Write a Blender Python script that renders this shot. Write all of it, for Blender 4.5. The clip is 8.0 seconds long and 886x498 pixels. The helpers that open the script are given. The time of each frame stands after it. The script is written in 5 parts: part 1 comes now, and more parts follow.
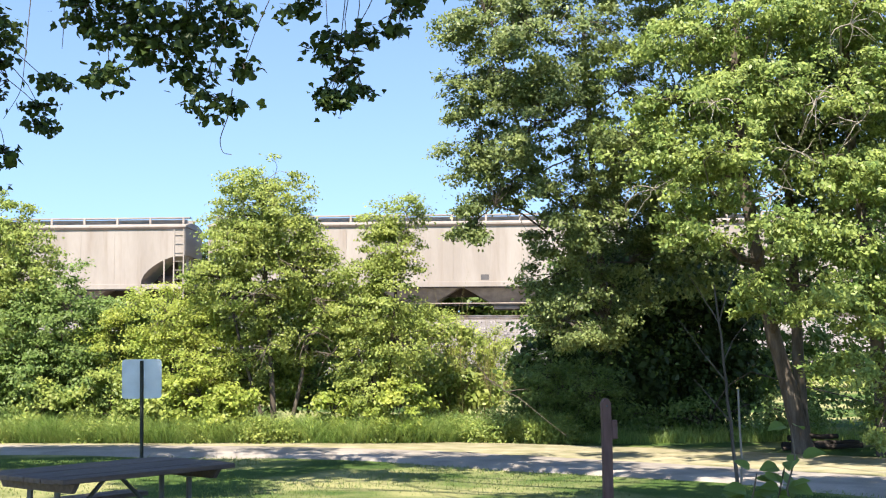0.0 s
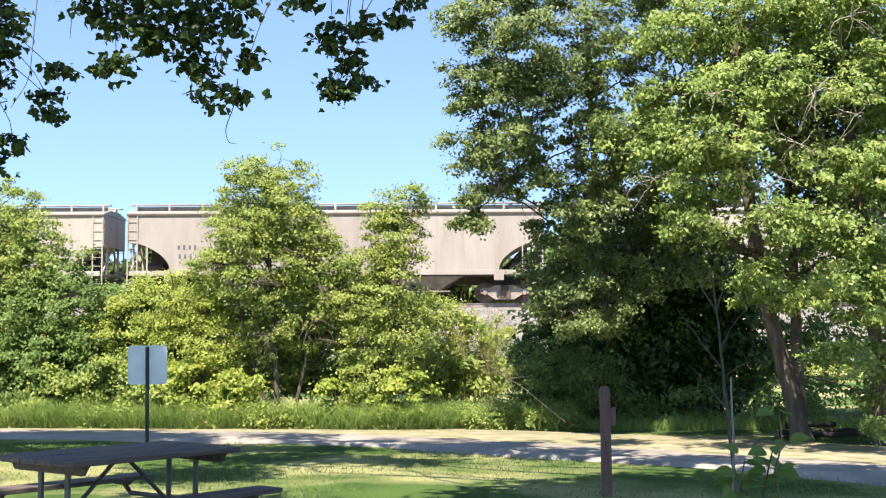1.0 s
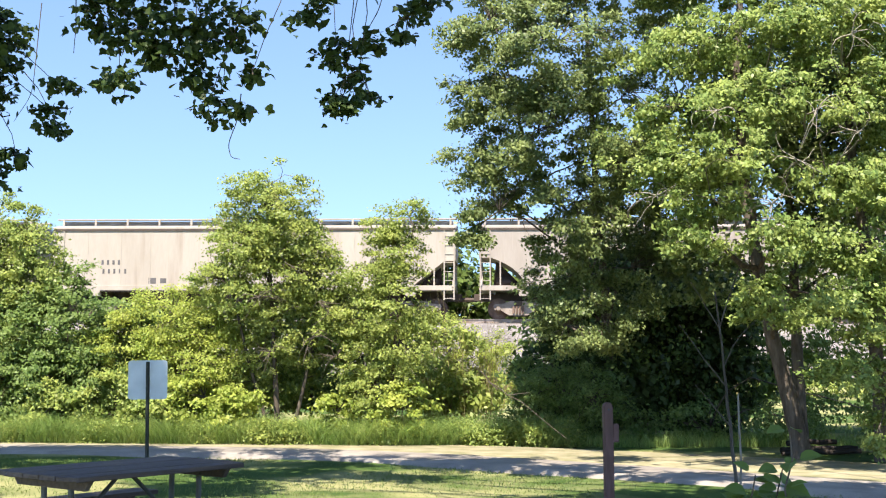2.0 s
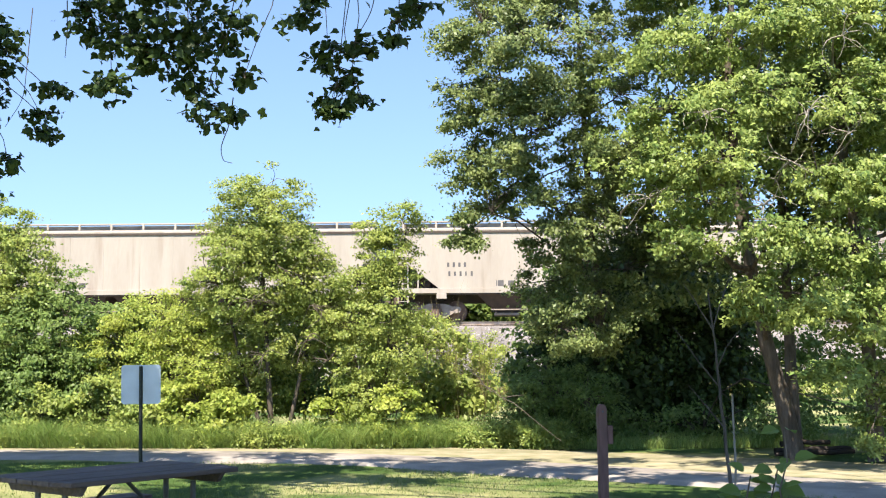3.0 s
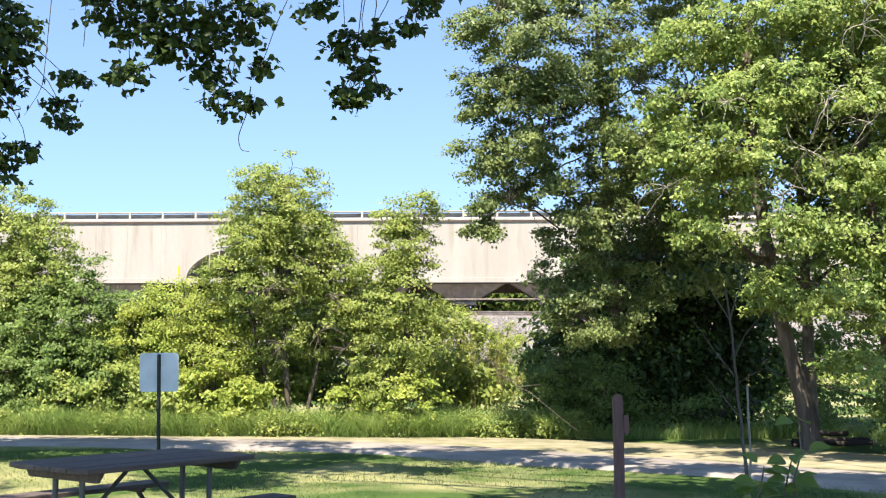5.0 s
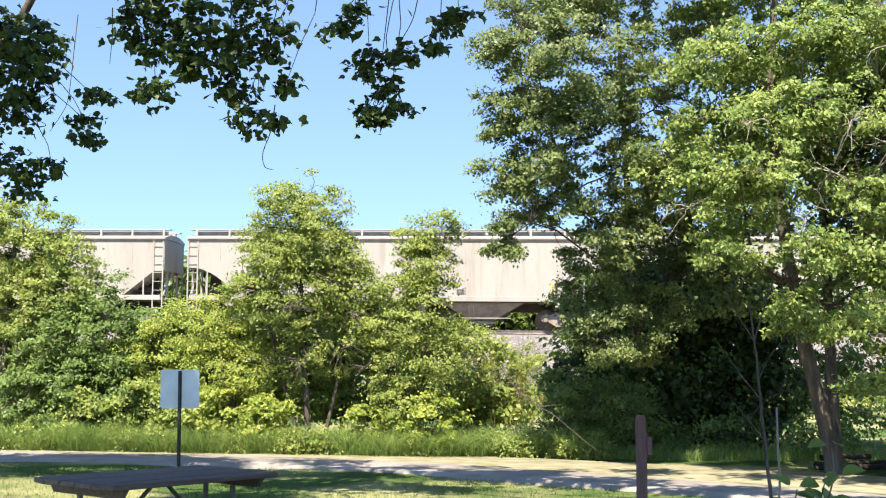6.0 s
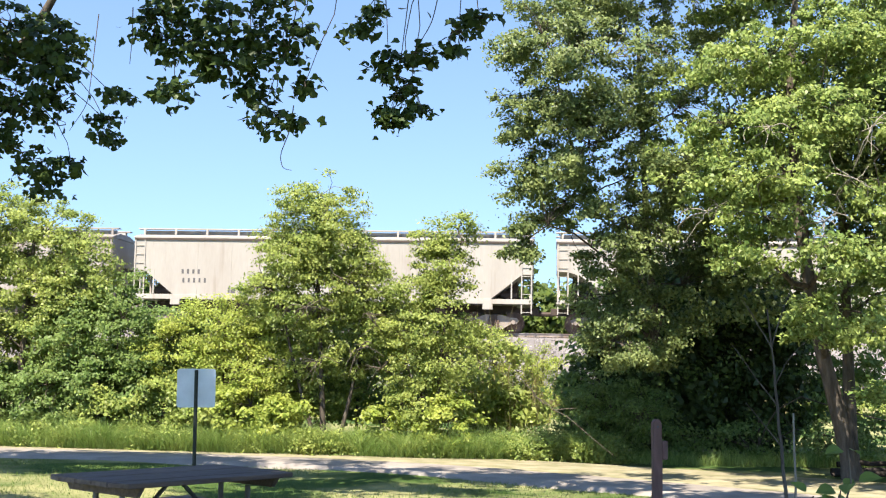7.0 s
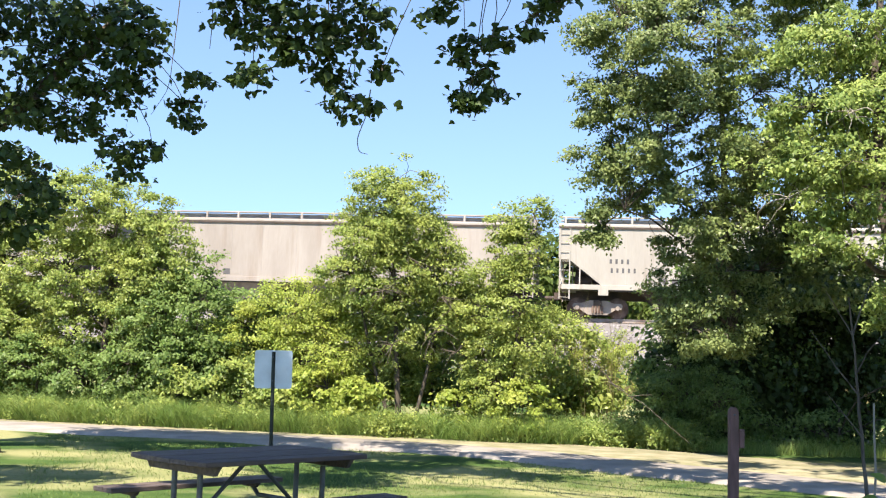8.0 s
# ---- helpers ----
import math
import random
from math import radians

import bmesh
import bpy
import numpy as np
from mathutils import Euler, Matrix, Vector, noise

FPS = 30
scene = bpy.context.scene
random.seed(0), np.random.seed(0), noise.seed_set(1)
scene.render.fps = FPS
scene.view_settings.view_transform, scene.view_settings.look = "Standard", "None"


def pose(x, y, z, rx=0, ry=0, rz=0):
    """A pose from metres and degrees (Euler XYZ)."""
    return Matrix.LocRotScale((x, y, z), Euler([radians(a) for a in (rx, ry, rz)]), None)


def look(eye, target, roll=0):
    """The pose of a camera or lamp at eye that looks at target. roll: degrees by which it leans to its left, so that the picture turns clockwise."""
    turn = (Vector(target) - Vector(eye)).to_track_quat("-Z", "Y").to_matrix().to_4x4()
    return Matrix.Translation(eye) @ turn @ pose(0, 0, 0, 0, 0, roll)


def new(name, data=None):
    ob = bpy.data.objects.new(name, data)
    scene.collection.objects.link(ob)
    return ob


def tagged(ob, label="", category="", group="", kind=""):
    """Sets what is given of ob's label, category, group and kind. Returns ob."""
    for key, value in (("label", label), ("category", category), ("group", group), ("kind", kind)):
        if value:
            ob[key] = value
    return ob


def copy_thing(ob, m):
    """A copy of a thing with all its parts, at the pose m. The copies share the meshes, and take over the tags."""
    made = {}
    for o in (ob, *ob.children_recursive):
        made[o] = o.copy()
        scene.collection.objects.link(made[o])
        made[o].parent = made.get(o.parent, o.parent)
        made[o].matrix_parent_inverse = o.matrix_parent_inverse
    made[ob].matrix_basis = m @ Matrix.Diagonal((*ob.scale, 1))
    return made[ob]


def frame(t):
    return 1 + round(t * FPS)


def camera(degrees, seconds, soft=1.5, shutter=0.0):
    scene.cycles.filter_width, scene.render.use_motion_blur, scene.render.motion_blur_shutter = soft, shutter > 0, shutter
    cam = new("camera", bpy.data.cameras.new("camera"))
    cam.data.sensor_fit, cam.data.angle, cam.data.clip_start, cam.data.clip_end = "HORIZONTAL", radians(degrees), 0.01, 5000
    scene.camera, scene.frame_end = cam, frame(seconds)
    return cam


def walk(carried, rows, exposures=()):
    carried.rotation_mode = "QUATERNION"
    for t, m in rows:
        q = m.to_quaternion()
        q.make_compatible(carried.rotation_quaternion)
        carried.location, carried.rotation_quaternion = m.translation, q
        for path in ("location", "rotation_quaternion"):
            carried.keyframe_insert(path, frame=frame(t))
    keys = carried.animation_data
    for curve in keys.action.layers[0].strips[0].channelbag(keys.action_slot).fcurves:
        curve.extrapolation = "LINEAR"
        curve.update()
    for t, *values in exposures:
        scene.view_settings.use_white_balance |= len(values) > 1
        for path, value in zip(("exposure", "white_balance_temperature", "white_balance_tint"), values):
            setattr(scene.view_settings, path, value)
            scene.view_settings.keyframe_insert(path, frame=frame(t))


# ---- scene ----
# camera and its walk: a hand-held telephoto view, eye 1.7 m over the lawn
cam = camera(40.06, 8.0, soft=1.15)
ROWS = [
    (0.0, 0.030, 0.200, 1.700, -0.03, 4.82, 0.28),
    (0.5, 0.045, -0.010, 1.700, -0.04, 4.25, 0.64),
    (1.0, 0.035, -0.010, 1.700, 0.08, 4.24, 0.04),
    (1.5, -0.005, -0.010, 1.700, 0.02, 4.67, -0.21),
    (3.0, -0.030, -0.010, 1.700, -0.36, 5.11, 0.19),
    (3.5, -0.025, -0.010, 1.700, -0.49, 4.85, 0.35),
    (4.0, -0.015, -0.010, 1.700, -0.43, 4.60, 0.26),
    (4.5, 0.010, -0.010, 1.700, -0.02, 4.42, 0.10),
    (6.0, -0.075, -0.010, 1.700, 1.27, 5.49, -0.53),
    (6.5, -0.080, -0.010, 1.700, 1.51, 5.73, -0.84),
    (7.0, -0.075, -0.010, 1.700, 2.01, 5.57, -1.16),
    (7.5, -0.070, -0.010, 1.700, 3.45, 5.08, -1.54),
    (8.0, -0.065, -0.010, 1.700, 5.55, 4.74, -1.88),
]
walk(cam, [(t, pose(x, y, z, 90 + pitch, roll, yaw)) for t, x, y, z, yaw, pitch, roll in ROWS], exposures=[(0.0, 1.44), (8.0, 1.44)])

# world, sun
SUN_AZIMUTH, SUN_HEIGHT = 198.0, 57.0   # degrees clockwise from +y, and above the horizon
world = bpy.data.worlds.new("sky")
scene.world = world
world.use_nodes = True
_n = world.node_tree.nodes
_sky = _n.new("ShaderNodeTexSky")
_sky.sky_type = 'NISHITA'
_sky.sun_disc = False
_sky.sun_elevation = radians(SUN_HEIGHT)
_sky.sun_rotation = radians(SUN_AZIMUTH)
_sky.altitude, _sky.air_density, _sky.dust_density, _sky.ozone_density = 200, 0.95, 0.0, 1.3
_n["Background"].inputs["Strength"].default_value = 0.13
_way, _lift = _n.new("ShaderNodeTexCoord"), _n.new("ShaderNodeVectorMath")   # a clear sky with little haze low down
_lift.inputs[1].default_value = (0.0, 0.0, 0.185)
world.node_tree.links.new(_way.outputs["Generated"], _lift.inputs[0])
world.node_tree.links.new(_lift.outputs[0], _sky.inputs["Vector"])
world.node_tree.links.new(_sky.outputs["Color"], _n["Background"].inputs["Color"])
sun = new("sun", bpy.data.lights.new("sun", "SUN"))
sun.data.energy, sun.data.angle, sun.data.color = 5.0, radians(0.55), (1.0, 0.925, 0.81)
_a, _e = radians(SUN_AZIMUTH), radians(SUN_HEIGHT)
_to_sun = Vector((math.sin(_a) * math.cos(_e), math.cos(_a) * math.cos(_e), math.sin(_e)))
sun.matrix_world = look(_to_sun * 60, (0, 0, 0))


# ---------- materials ----------
def material(name, colour, rough=0.7, metal=0.0, colour2=None, scale=6.0, fine=60.0, bump=0.2, grain=0.0,
             stretch=(1, 1, 1), island=0.0, by_object=0.0, spec=0.4, object_space=True):
    """Procedural surface: two noise scales in the colour, fine relief, and a variation by piece or by object."""
    m = bpy.data.materials.new(name)
    m.use_nodes = True
    t, n, l = m.node_tree, m.node_tree.nodes, m.node_tree.links
    b = n["Principled BSDF"]
    b.inputs["Roughness"].default_value, b.inputs["Metallic"].default_value = rough, metal
    b.inputs["Specular IOR Level"].default_value = spec
    co = n.new("ShaderNodeTexCoord")
    mp = n.new("ShaderNodeMapping")
    mp.inputs["Scale"].default_value = stretch
    l.new(co.outputs["Object" if object_space else "Generated"], mp.inputs["Vector"])
    big, small = n.new("ShaderNodeTexNoise"), n.new("ShaderNodeTexNoise")
    for tex, s, d in ((big, scale, 5.0), (small, fine, 3.0)):
        tex.inputs["Scale"].default_value, tex.inputs["Detail"].default_value = s, d
        l.new(mp.outputs["Vector"], tex.inputs["Vector"])
    c2 = colour2 or tuple(c * 0.72 for c in colour)
    mix = n.new("ShaderNodeMix")
    mix.data_type = 'RGBA'
    mix.inputs["A"].default_value, mix.inputs["B"].default_value = (*colour, 1), (*c2, 1)
    ramp = n.new("ShaderNodeMapRange")
    ramp.inputs["From Min"].default_value, ramp.inputs["From Max"].default_value = 0.35, 0.65
    l.new(big.outputs["Fac"], ramp.inputs["Value"])
    l.new(ramp.outputs["Result"], mix.inputs["Factor"])
    hsv = n.new("ShaderNodeHueSaturation")
    l.new(mix.outputs["Result"], hsv.inputs["Color"])
    val = n.new("ShaderNodeMath")
    val.operation = 'MULTIPLY_ADD'
    val.inputs[1].default_value, val.inputs[2].default_value = grain, 1.0 - grain / 2
    l.new(small.outputs["Fac"], val.inputs[0])
    last = val
    if island or by_object:
        src = n.new("ShaderNodeNewGeometry" if island else "ShaderNodeObjectInfo")
        add = n.new("ShaderNodeMath")
        add.operation = 'MULTIPLY_ADD'
        k = island or by_object
        add.inputs[1].default_value, add.inputs[2].default_value = k, -k / 2
        l.new(src.outputs["Random Per Island" if island else "Random"], add.inputs[0])
        tot = n.new("ShaderNodeMath")
        l.new(add.outputs[0], tot.inputs[0])
        l.new(val.outputs[0], tot.inputs[1])
        last = tot
    l.new(last.outputs[0], hsv.inputs["Value"])
    l.new(hsv.outputs["Color"], b.inputs["Base Color"])
    bp = n.new("ShaderNodeBump")
    bp.inputs["Strength"].default_value, bp.inputs["Distance"].default_value = bump, 0.01
    l.new(small.outputs["Fac"], bp.inputs["Height"])
    l.new(bp.outputs["Normal"], b.inputs["Normal"])
    return m


def leaf_material(name, colour, colour2, vary=0.55, through_light=0.4, rough=0.42):
    """Leaf: diffuse and translucent halves with a soft gloss; each leaf differs in tint and depth."""
    m = bpy.data.materials.new(name)
    m.use_nodes = True
    n, l = m.node_tree.nodes, m.node_tree.links
    b, out = n["Principled BSDF"], n["Material Output"]
    geo = n.new("ShaderNodeNewGeometry")
    co = n.new("ShaderNodeTexCoord")
    tex = n.new("ShaderNodeTexNoise")
    tex.inputs["Scale"].default_value, tex.inputs["Detail"].default_value = 1.6, 3.0
    l.new(co.outputs["Object"], tex.inputs["Vector"])
    fac = n.new("ShaderNodeMath")
    fac.operation = 'MULTIPLY_ADD'
    fac.inputs[1].default_value = 0.45
    l.new(geo.outputs["Random Per Island"], fac.inputs[0])
    tq = n.new("ShaderNodeMath")
    tq.operation = 'MULTIPLY_ADD'
    tq.inputs[1].default_value, tq.inputs[2].default_value = 1.6, -0.6
    l.new(tex.outputs["Fac"], tq.inputs[0])
    l.new(tq.outputs[0], fac.inputs[2])
    mix = n.new("ShaderNodeMix")
    mix.data_type = 'RGBA'
    mix.inputs["A"].default_value, mix.inputs["B"].default_value = (*colour, 1), (*colour2, 1)
    l.new(fac.outputs[0], mix.inputs["Factor"])
    val = n.new("ShaderNodeMath")
    val.operation = 'MULTIPLY_ADD'
    val.inputs[1].default_value, val.inputs[2].default_value = vary, 1 - vary / 2
    mod = n.new("ShaderNodeMath")
    mod.operation = 'FRACT'
    mul = n.new("ShaderNodeMath")
    mul.operation = 'MULTIPLY'
    mul.inputs[1].default_value = 7.31
    l.new(geo.outputs["Random Per Island"], mul.inputs[0])
    l.new(mul.outputs[0], mod.inputs[0])
    l.new(mod.outputs[0], val.inputs[0])
    hsv = n.new("ShaderNodeHueSaturation")
    l.new(mix.outputs["Result"], hsv.inputs["Color"])
    l.new(val.outputs[0], hsv.inputs["Value"])
    l.new(hsv.outputs["Color"], b.inputs["Base Color"])
    b.inputs["Roughness"].default_value = rough
    b.inputs["Specular IOR Level"].default_value = 0.22
    tr = n.new("ShaderNodeBsdfTranslucent")
    l.new(hsv.outputs["Color"], tr.inputs["Color"])
    sh = n.new("ShaderNodeMixShader")
    sh.inputs["Fac"].default_value = through_light
    l.new(b.outputs[0], sh.inputs[1])
    l.new(tr.outputs[0], sh.inputs[2])
    l.new(sh.outputs[0], out.inputs["Surface"])
    return m


def ground_material():
    """Lawn: mown green with worn straw-coloured and bare earth patches."""
    m = bpy.data.materials.new("lawn")
    m.use_nodes = True
    n, l = m.node_tree.nodes, m.node_tree.links
    b = n["Principled BSDF"]
    b.inputs["Roughness"].default_value = 0.95
    b.inputs["Specular IOR Level"].default_value = 0.1
    co = n.new("ShaderNodeTexCoord")
    def tex(s, d):
        q = n.new("ShaderNodeTexNoise")
        q.inputs["Scale"].default_value, q.inputs["Detail"].default_value = s, d
        l.new(co.outputs["Object"], q.inputs["Vector"])
        return q
    def blend(a, c, f, lo, hi):
        r = n.new("ShaderNodeMapRange")
        r.inputs["From Min"].default_value, r.inputs["From Max"].default_value = lo, hi
        l.new(f.outputs["Fac"], r.inputs["Value"])
        x = n.new("ShaderNodeMix")
        x.data_type = 'RGBA'
        for s, v in (("A", a), ("B", c)):
            if isinstance(v, tuple):
                x.inputs[s].default_value = (*v, 1)
            else:
                l.new(v.outputs["Result"], x.inputs[s])
        l.new(r.outputs["Result"], x.inputs["Factor"])
        return x
    green = blend((0.07, 0.115, 0.027), (0.045, 0.08, 0.02), tex(1.3, 6), 0.35, 0.65)
    worn = blend(green, (0.275, 0.26, 0.115), tex(0.42, 5), 0.46, 0.60)
    fine = tex(38, 4)
    last = blend(worn, (0.035, 0.05, 0.015), fine, 0.55, 0.85)
    l.new(last.outputs["Result"], b.inputs["Base Color"])
    bp = n.new("ShaderNodeBump")
    bp.inputs["Strength"].default_value, bp.inputs["Distance"].default_value = 0.6, 0.04
    l.new(fine.outputs["Fac"], bp.inputs["Height"])
    l.new(bp.outputs["Normal"], b.inputs["Normal"])
    return m


LAWN = ground_material()
TRAIL = material("trail_gravel", (0.325, 0.285, 0.245), 0.95, colour2=(0.225, 0.195, 0.168), scale=1.6, fine=45, bump=0.5, grain=0.5, spec=0.1)
VERGE = material("dry_verge", (0.32, 0.275, 0.18), 0.95, colour2=(0.20, 0.185, 0.10), scale=2.2, fine=30, bump=0.5, grain=0.5, spec=0.1)
BALLAST = material("ballast", (0.22, 0.195, 0.185), 0.95, colour2=(0.14, 0.125, 0.118), scale=0.7, fine=14, bump=0.8, grain=0.9, spec=0.1)
STONE = material("ballast_stone", (0.28, 0.25, 0.238), 0.9, colour2=(0.17, 0.15, 0.143), scale=1.5, fine=20, bump=0.3, grain=0.3, island=0.7, spec=0.2)
BANK = material("bank_soil", (0.16, 0.15, 0.07), 0.95, colour2=(0.09, 0.11, 0.04), scale=0.6, fine=20, bump=0.5, grain=0.6, spec=0.1)
RUST = material("rusty_steel", (0.21, 0.14, 0.105), 0.8, 0.1, colour2=(0.10, 0.06, 0.045), scale=3, fine=40, bump=0.3, grain=0.4)
RAILTOP = material("rail_steel", (0.33, 0.28, 0.25), 0.5, 0.6, colour2=(0.22, 0.16, 0.12), scale=2, fine=30, bump=0.1, grain=0.2)
TIE = material("creosoted_tie", (0.11, 0.085, 0.065), 0.9, scale=4, fine=50, bump=0.5, grain=0.5, stretch=(1, 8, 1), by_object=0.4)
# underframe grime; also the dark tone for eave shadow and end-opening shade
DARK = material("underframe_grime_and_shade", (0.055, 0.042, 0.036), 0.8, 0.2, colour2=(0.10, 0.07, 0.055), scale=2, fine=30, bump=0.3, grain=0.4)
TRUCK = material("truck_casting", (0.30, 0.245, 0.205), 0.8, 0.0, colour2=(0.20, 0.16, 0.135), scale=3, fine=40, bump=0.3, grain=0.4)
MARK = material("stencil_black", (0.11, 0.10, 0.10), 0.7, scale=5, fine=40, bump=0.1, grain=0.3)
YELLOW = material("reflector_yellow", (0.6, 0.42, 0.03), 0.5, scale=5, fine=40, bump=0.1, grain=0.2)
PLANK = material("weathered_brown_plank", (0.135, 0.10, 0.085), 0.75, colour2=(0.085, 0.062, 0.055), scale=3, fine=40, bump=0.5, grain=0.5, stretch=(1, 9, 9), by_object=0.35)
PIPE = material("galvanised_pipe_dull", (0.13, 0.135, 0.13), 0.5, 0.5, colour2=(0.09, 0.085, 0.08), scale=6, fine=60, bump=0.1, grain=0.3)
SIGNBACK = material("aluminium_sign_back", (0.62, 0.64, 0.66), 0.45, 0.35, colour2=(0.52, 0.54, 0.56), scale=3, fine=60, bump=0.05, grain=0.12)
POSTSTEEL = material("dark_sign_post", (0.05, 0.055, 0.045), 0.6, 0.5, scale=6, fine=50, bump=0.2, grain=0.4)
POSTWOOD = material("brown_stained_post", (0.20, 0.105, 0.085), 0.85, colour2=(0.14, 0.075, 0.06), scale=4, fine=60, bump=0.5, grain=0.5, stretch=(6, 6, 1))
BARK = material("grey_brown_bark", (0.14, 0.115, 0.09), 0.95, colour2=(0.075, 0.06, 0.048), scale=7, fine=40, bump=1.0, grain=0.6, stretch=(2, 2, 0.4), spec=0.1)
PALEBARK = material("bleached_dead_wood", (0.36, 0.32, 0.265), 0.9, colour2=(0.22, 0.19, 0.155), scale=6, fine=50, bump=0.5, grain=0.4, stretch=(2, 2, 0.4), spec=0.1)
STICK = material("grey_rod", (0.20, 0.18, 0.16), 0.7, scale=8, fine=60, bump=0.1, grain=0.3)
LEAF_TREE = leaf_material("maple_leaf", (0.130, 0.206, 0.052), (0.420, 0.475, 0.138), through_light=0.38)
LEAF_BOXELDER = leaf_material("boxelder_leaf", (0.095, 0.140, 0.047), (0.302, 0.345, 0.118), through_light=0.34)
LEAF_BUSH = leaf_material("shrub_leaf", (0.177, 0.248, 0.057), (0.431, 0.460, 0.121), through_light=0.42)
LEAF_YELLOW = leaf_material("yellow_green_leaf", (0.256, 0.337, 0.062), (0.499, 0.515, 0.119), through_light=0.48)
LEAF_DEEP = leaf_material("deep_green_leaf", (0.136, 0.215, 0.057), (0.279, 0.352, 0.105), through_light=0.48)
LOGBARK = material("dark_log_bark", (0.055, 0.045, 0.038), 0.95, scale=7, fine=40, bump=1.0, grain=0.6, stretch=(0.4, 2, 2), spec=0.1)
# strip added for the shaded band under the running boards, pale in colour
COAMING = material("roof_band_coaming", (0.42, 0.38, 0.345), 0.8, scale=2, fine=30, bump=0.2, grain=0.4)
LEAF_FAR = leaf_material("far_leaf", (0.09, 0.14, 0.03), (0.16, 0.20, 0.045))
# leaf colour set dark, with the shade these leaves stand in included
LEAF_SHADE = leaf_material("shade_dark_leaf", (0.045, 0.075, 0.022), (0.08, 0.115, 0.03), through_light=0.28)
LEAF_DRY = leaf_material("dry_weed_leaf", (0.20, 0.18, 0.07), (0.36, 0.29, 0.15))
GRASS_TALL = leaf_material("tall_grass_blade", (0.16, 0.26, 0.06), (0.36, 0.43, 0.13), through_light=0.45)
GRASS_MOWN = leaf_material("mown_grass_blade", (0.096, 0.160, 0.035), (0.210, 0.245, 0.070), through_light=0.3)


# ---------- mesh helpers ----------
def mesh_from(name, verts, faces):
    """A mesh from arrays of equal-sided faces (fast)."""
    me = bpy.data.meshes.new(name)
    verts, faces = np.asarray(verts, np.float32), np.asarray(faces, np.int32)
    k = faces.shape[1]
    me.vertices.add(len(verts))
    me.vertices.foreach_set("co", verts.ravel())
    me.loops.add(faces.size)
    me.loops.foreach_set("vertex_index", faces.ravel())
    me.polygons.add(len(faces))
    me.polygons.foreach_set("loop_start", np.arange(0, faces.size, k, dtype=np.int32))
    me.update(calc_edges=True)
    return me


def add(name, me, mat, parent=None, label=""):
    ob = new(name, me)
    if mat and not me.materials:
        me.materials.append(mat)
    if parent:
        ob.parent = parent
    return tagged(ob, label)


def part(name, bm, mat, parent, label=""):
    me = bpy.data.meshes.new(name)
    bm.normal_update()
    bm.to_mesh(me)
    bm.free()
    return add(name, me, mat, parent, label)


def box(bm, c, s, rot=None, bevel=0.0):
    """A box in bm with centre c and full sizes s, edges bevelled."""
    m = Matrix.Translation(c) @ (rot.to_4x4() if rot else Matrix()) @ Matrix.Diagonal((*s, 1))
    r = bmesh.ops.create_cube(bm, size=1, matrix=m)
    if bevel:
        es = list({e for v in r["verts"] for e in v.link_edges})
        bmesh.ops.bevel(bm, geom=es, offset=bevel, segments=2, affect='EDGES', profile=0.6)
    return bm


def rod(bm, a, b, r1, r2=None, sides=8):
    """A round bar from a to b."""
    a, b = Vector(a), Vector(b)
    d = b - a
    m = Matrix.Translation((a + b) / 2) @ d.to_track_quat("Z", "Y").to_matrix().to_4x4()
    bmesh.ops.create_cone(bm, cap_ends=True, segments=sides, radius1=r1, radius2=r1 if r2 is None else r2, depth=d.length, matrix=m)
    return bm


def prism(bm, outline, axis_lo, axis_hi, place=lambda p, q, w: (p, w, q)):
    """A prism of an outline in two axes, drawn out along the third."""
    lo = [bm.verts.new(place(p, q, axis_lo)) for p, q in outline]
    hi = [bm.verts.new(place(p, q, axis_hi)) for p, q in outline]
    n = len(outline)
    fs = [bm.faces.new(lo), bm.faces.new(hi[::-1])]
    for i in range(n):
        fs.append(bm.faces.new((lo[(i + 1) % n], lo[i], hi[i], hi[(i + 1) % n])))
    bmesh.ops.recalc_face_normals(bm, faces=fs)
    return bm


def tubes(paths, sides=6, wobble=0.0, seed=1):
    """Verts and quads of tapered tubes: paths are (points, radii)."""
    rng = np.random.default_rng(seed)
    V, Fq, base = [], [], 0
    ang = np.linspace(0, 2 * np.pi, sides, endpoint=False)
    for pts, rad in paths:
        pts, rad = np.asarray(pts, float), np.asarray(rad, float)
        tan = np.gradient(pts, axis=0)
        tan /= np.linalg.norm(tan, axis=1, keepdims=True) + 1e-9
        ref = np.array([0.31, 0.95, 0.05])
        u = np.cross(tan, ref)
        u /= np.linalg.norm(u, axis=1, keepdims=True) + 1e-9
        w = np.cross(tan, u)
        r = rad[:, None] * (1 + wobble * rng.normal(size=(len(pts), sides)))
        ring = pts[:, None, :] + r[..., None] * (np.cos(ang)[None, :, None] * u[:, None, :] + np.sin(ang)[None, :, None] * w[:, None, :])
        V.append(ring.reshape(-1, 3))
        i = np.arange(len(pts) - 1)[:, None] * sides
        j = np.arange(sides)[None, :]
        k = (j + 1) % sides
        Fq.append((base + np.stack([i + j, i + k, i + sides + k, i + sides + j], -1)).reshape(-1, 4))
        base += len(pts) * sides
    return np.concatenate(V), np.concatenate(Fq)


def bend(a, b, rng, sag=0.1, n=6, jitter=0.02):
    """A wandering line from a to b."""
    a, b = np.asarray(a, float), np.asarray(b, float)
    t = np.linspace(0, 1, n)[:, None]
    p = a + (b - a) * t
    side = rng.normal(size=3) * np.linalg.norm(b - a) * sag
    side[2] = abs(side[2])
    return p + np.sin(np.pi * t) * side + rng.normal(size=(n, 3)) * jitter * np.linalg.norm(b - a) * np.sin(np.pi * t)


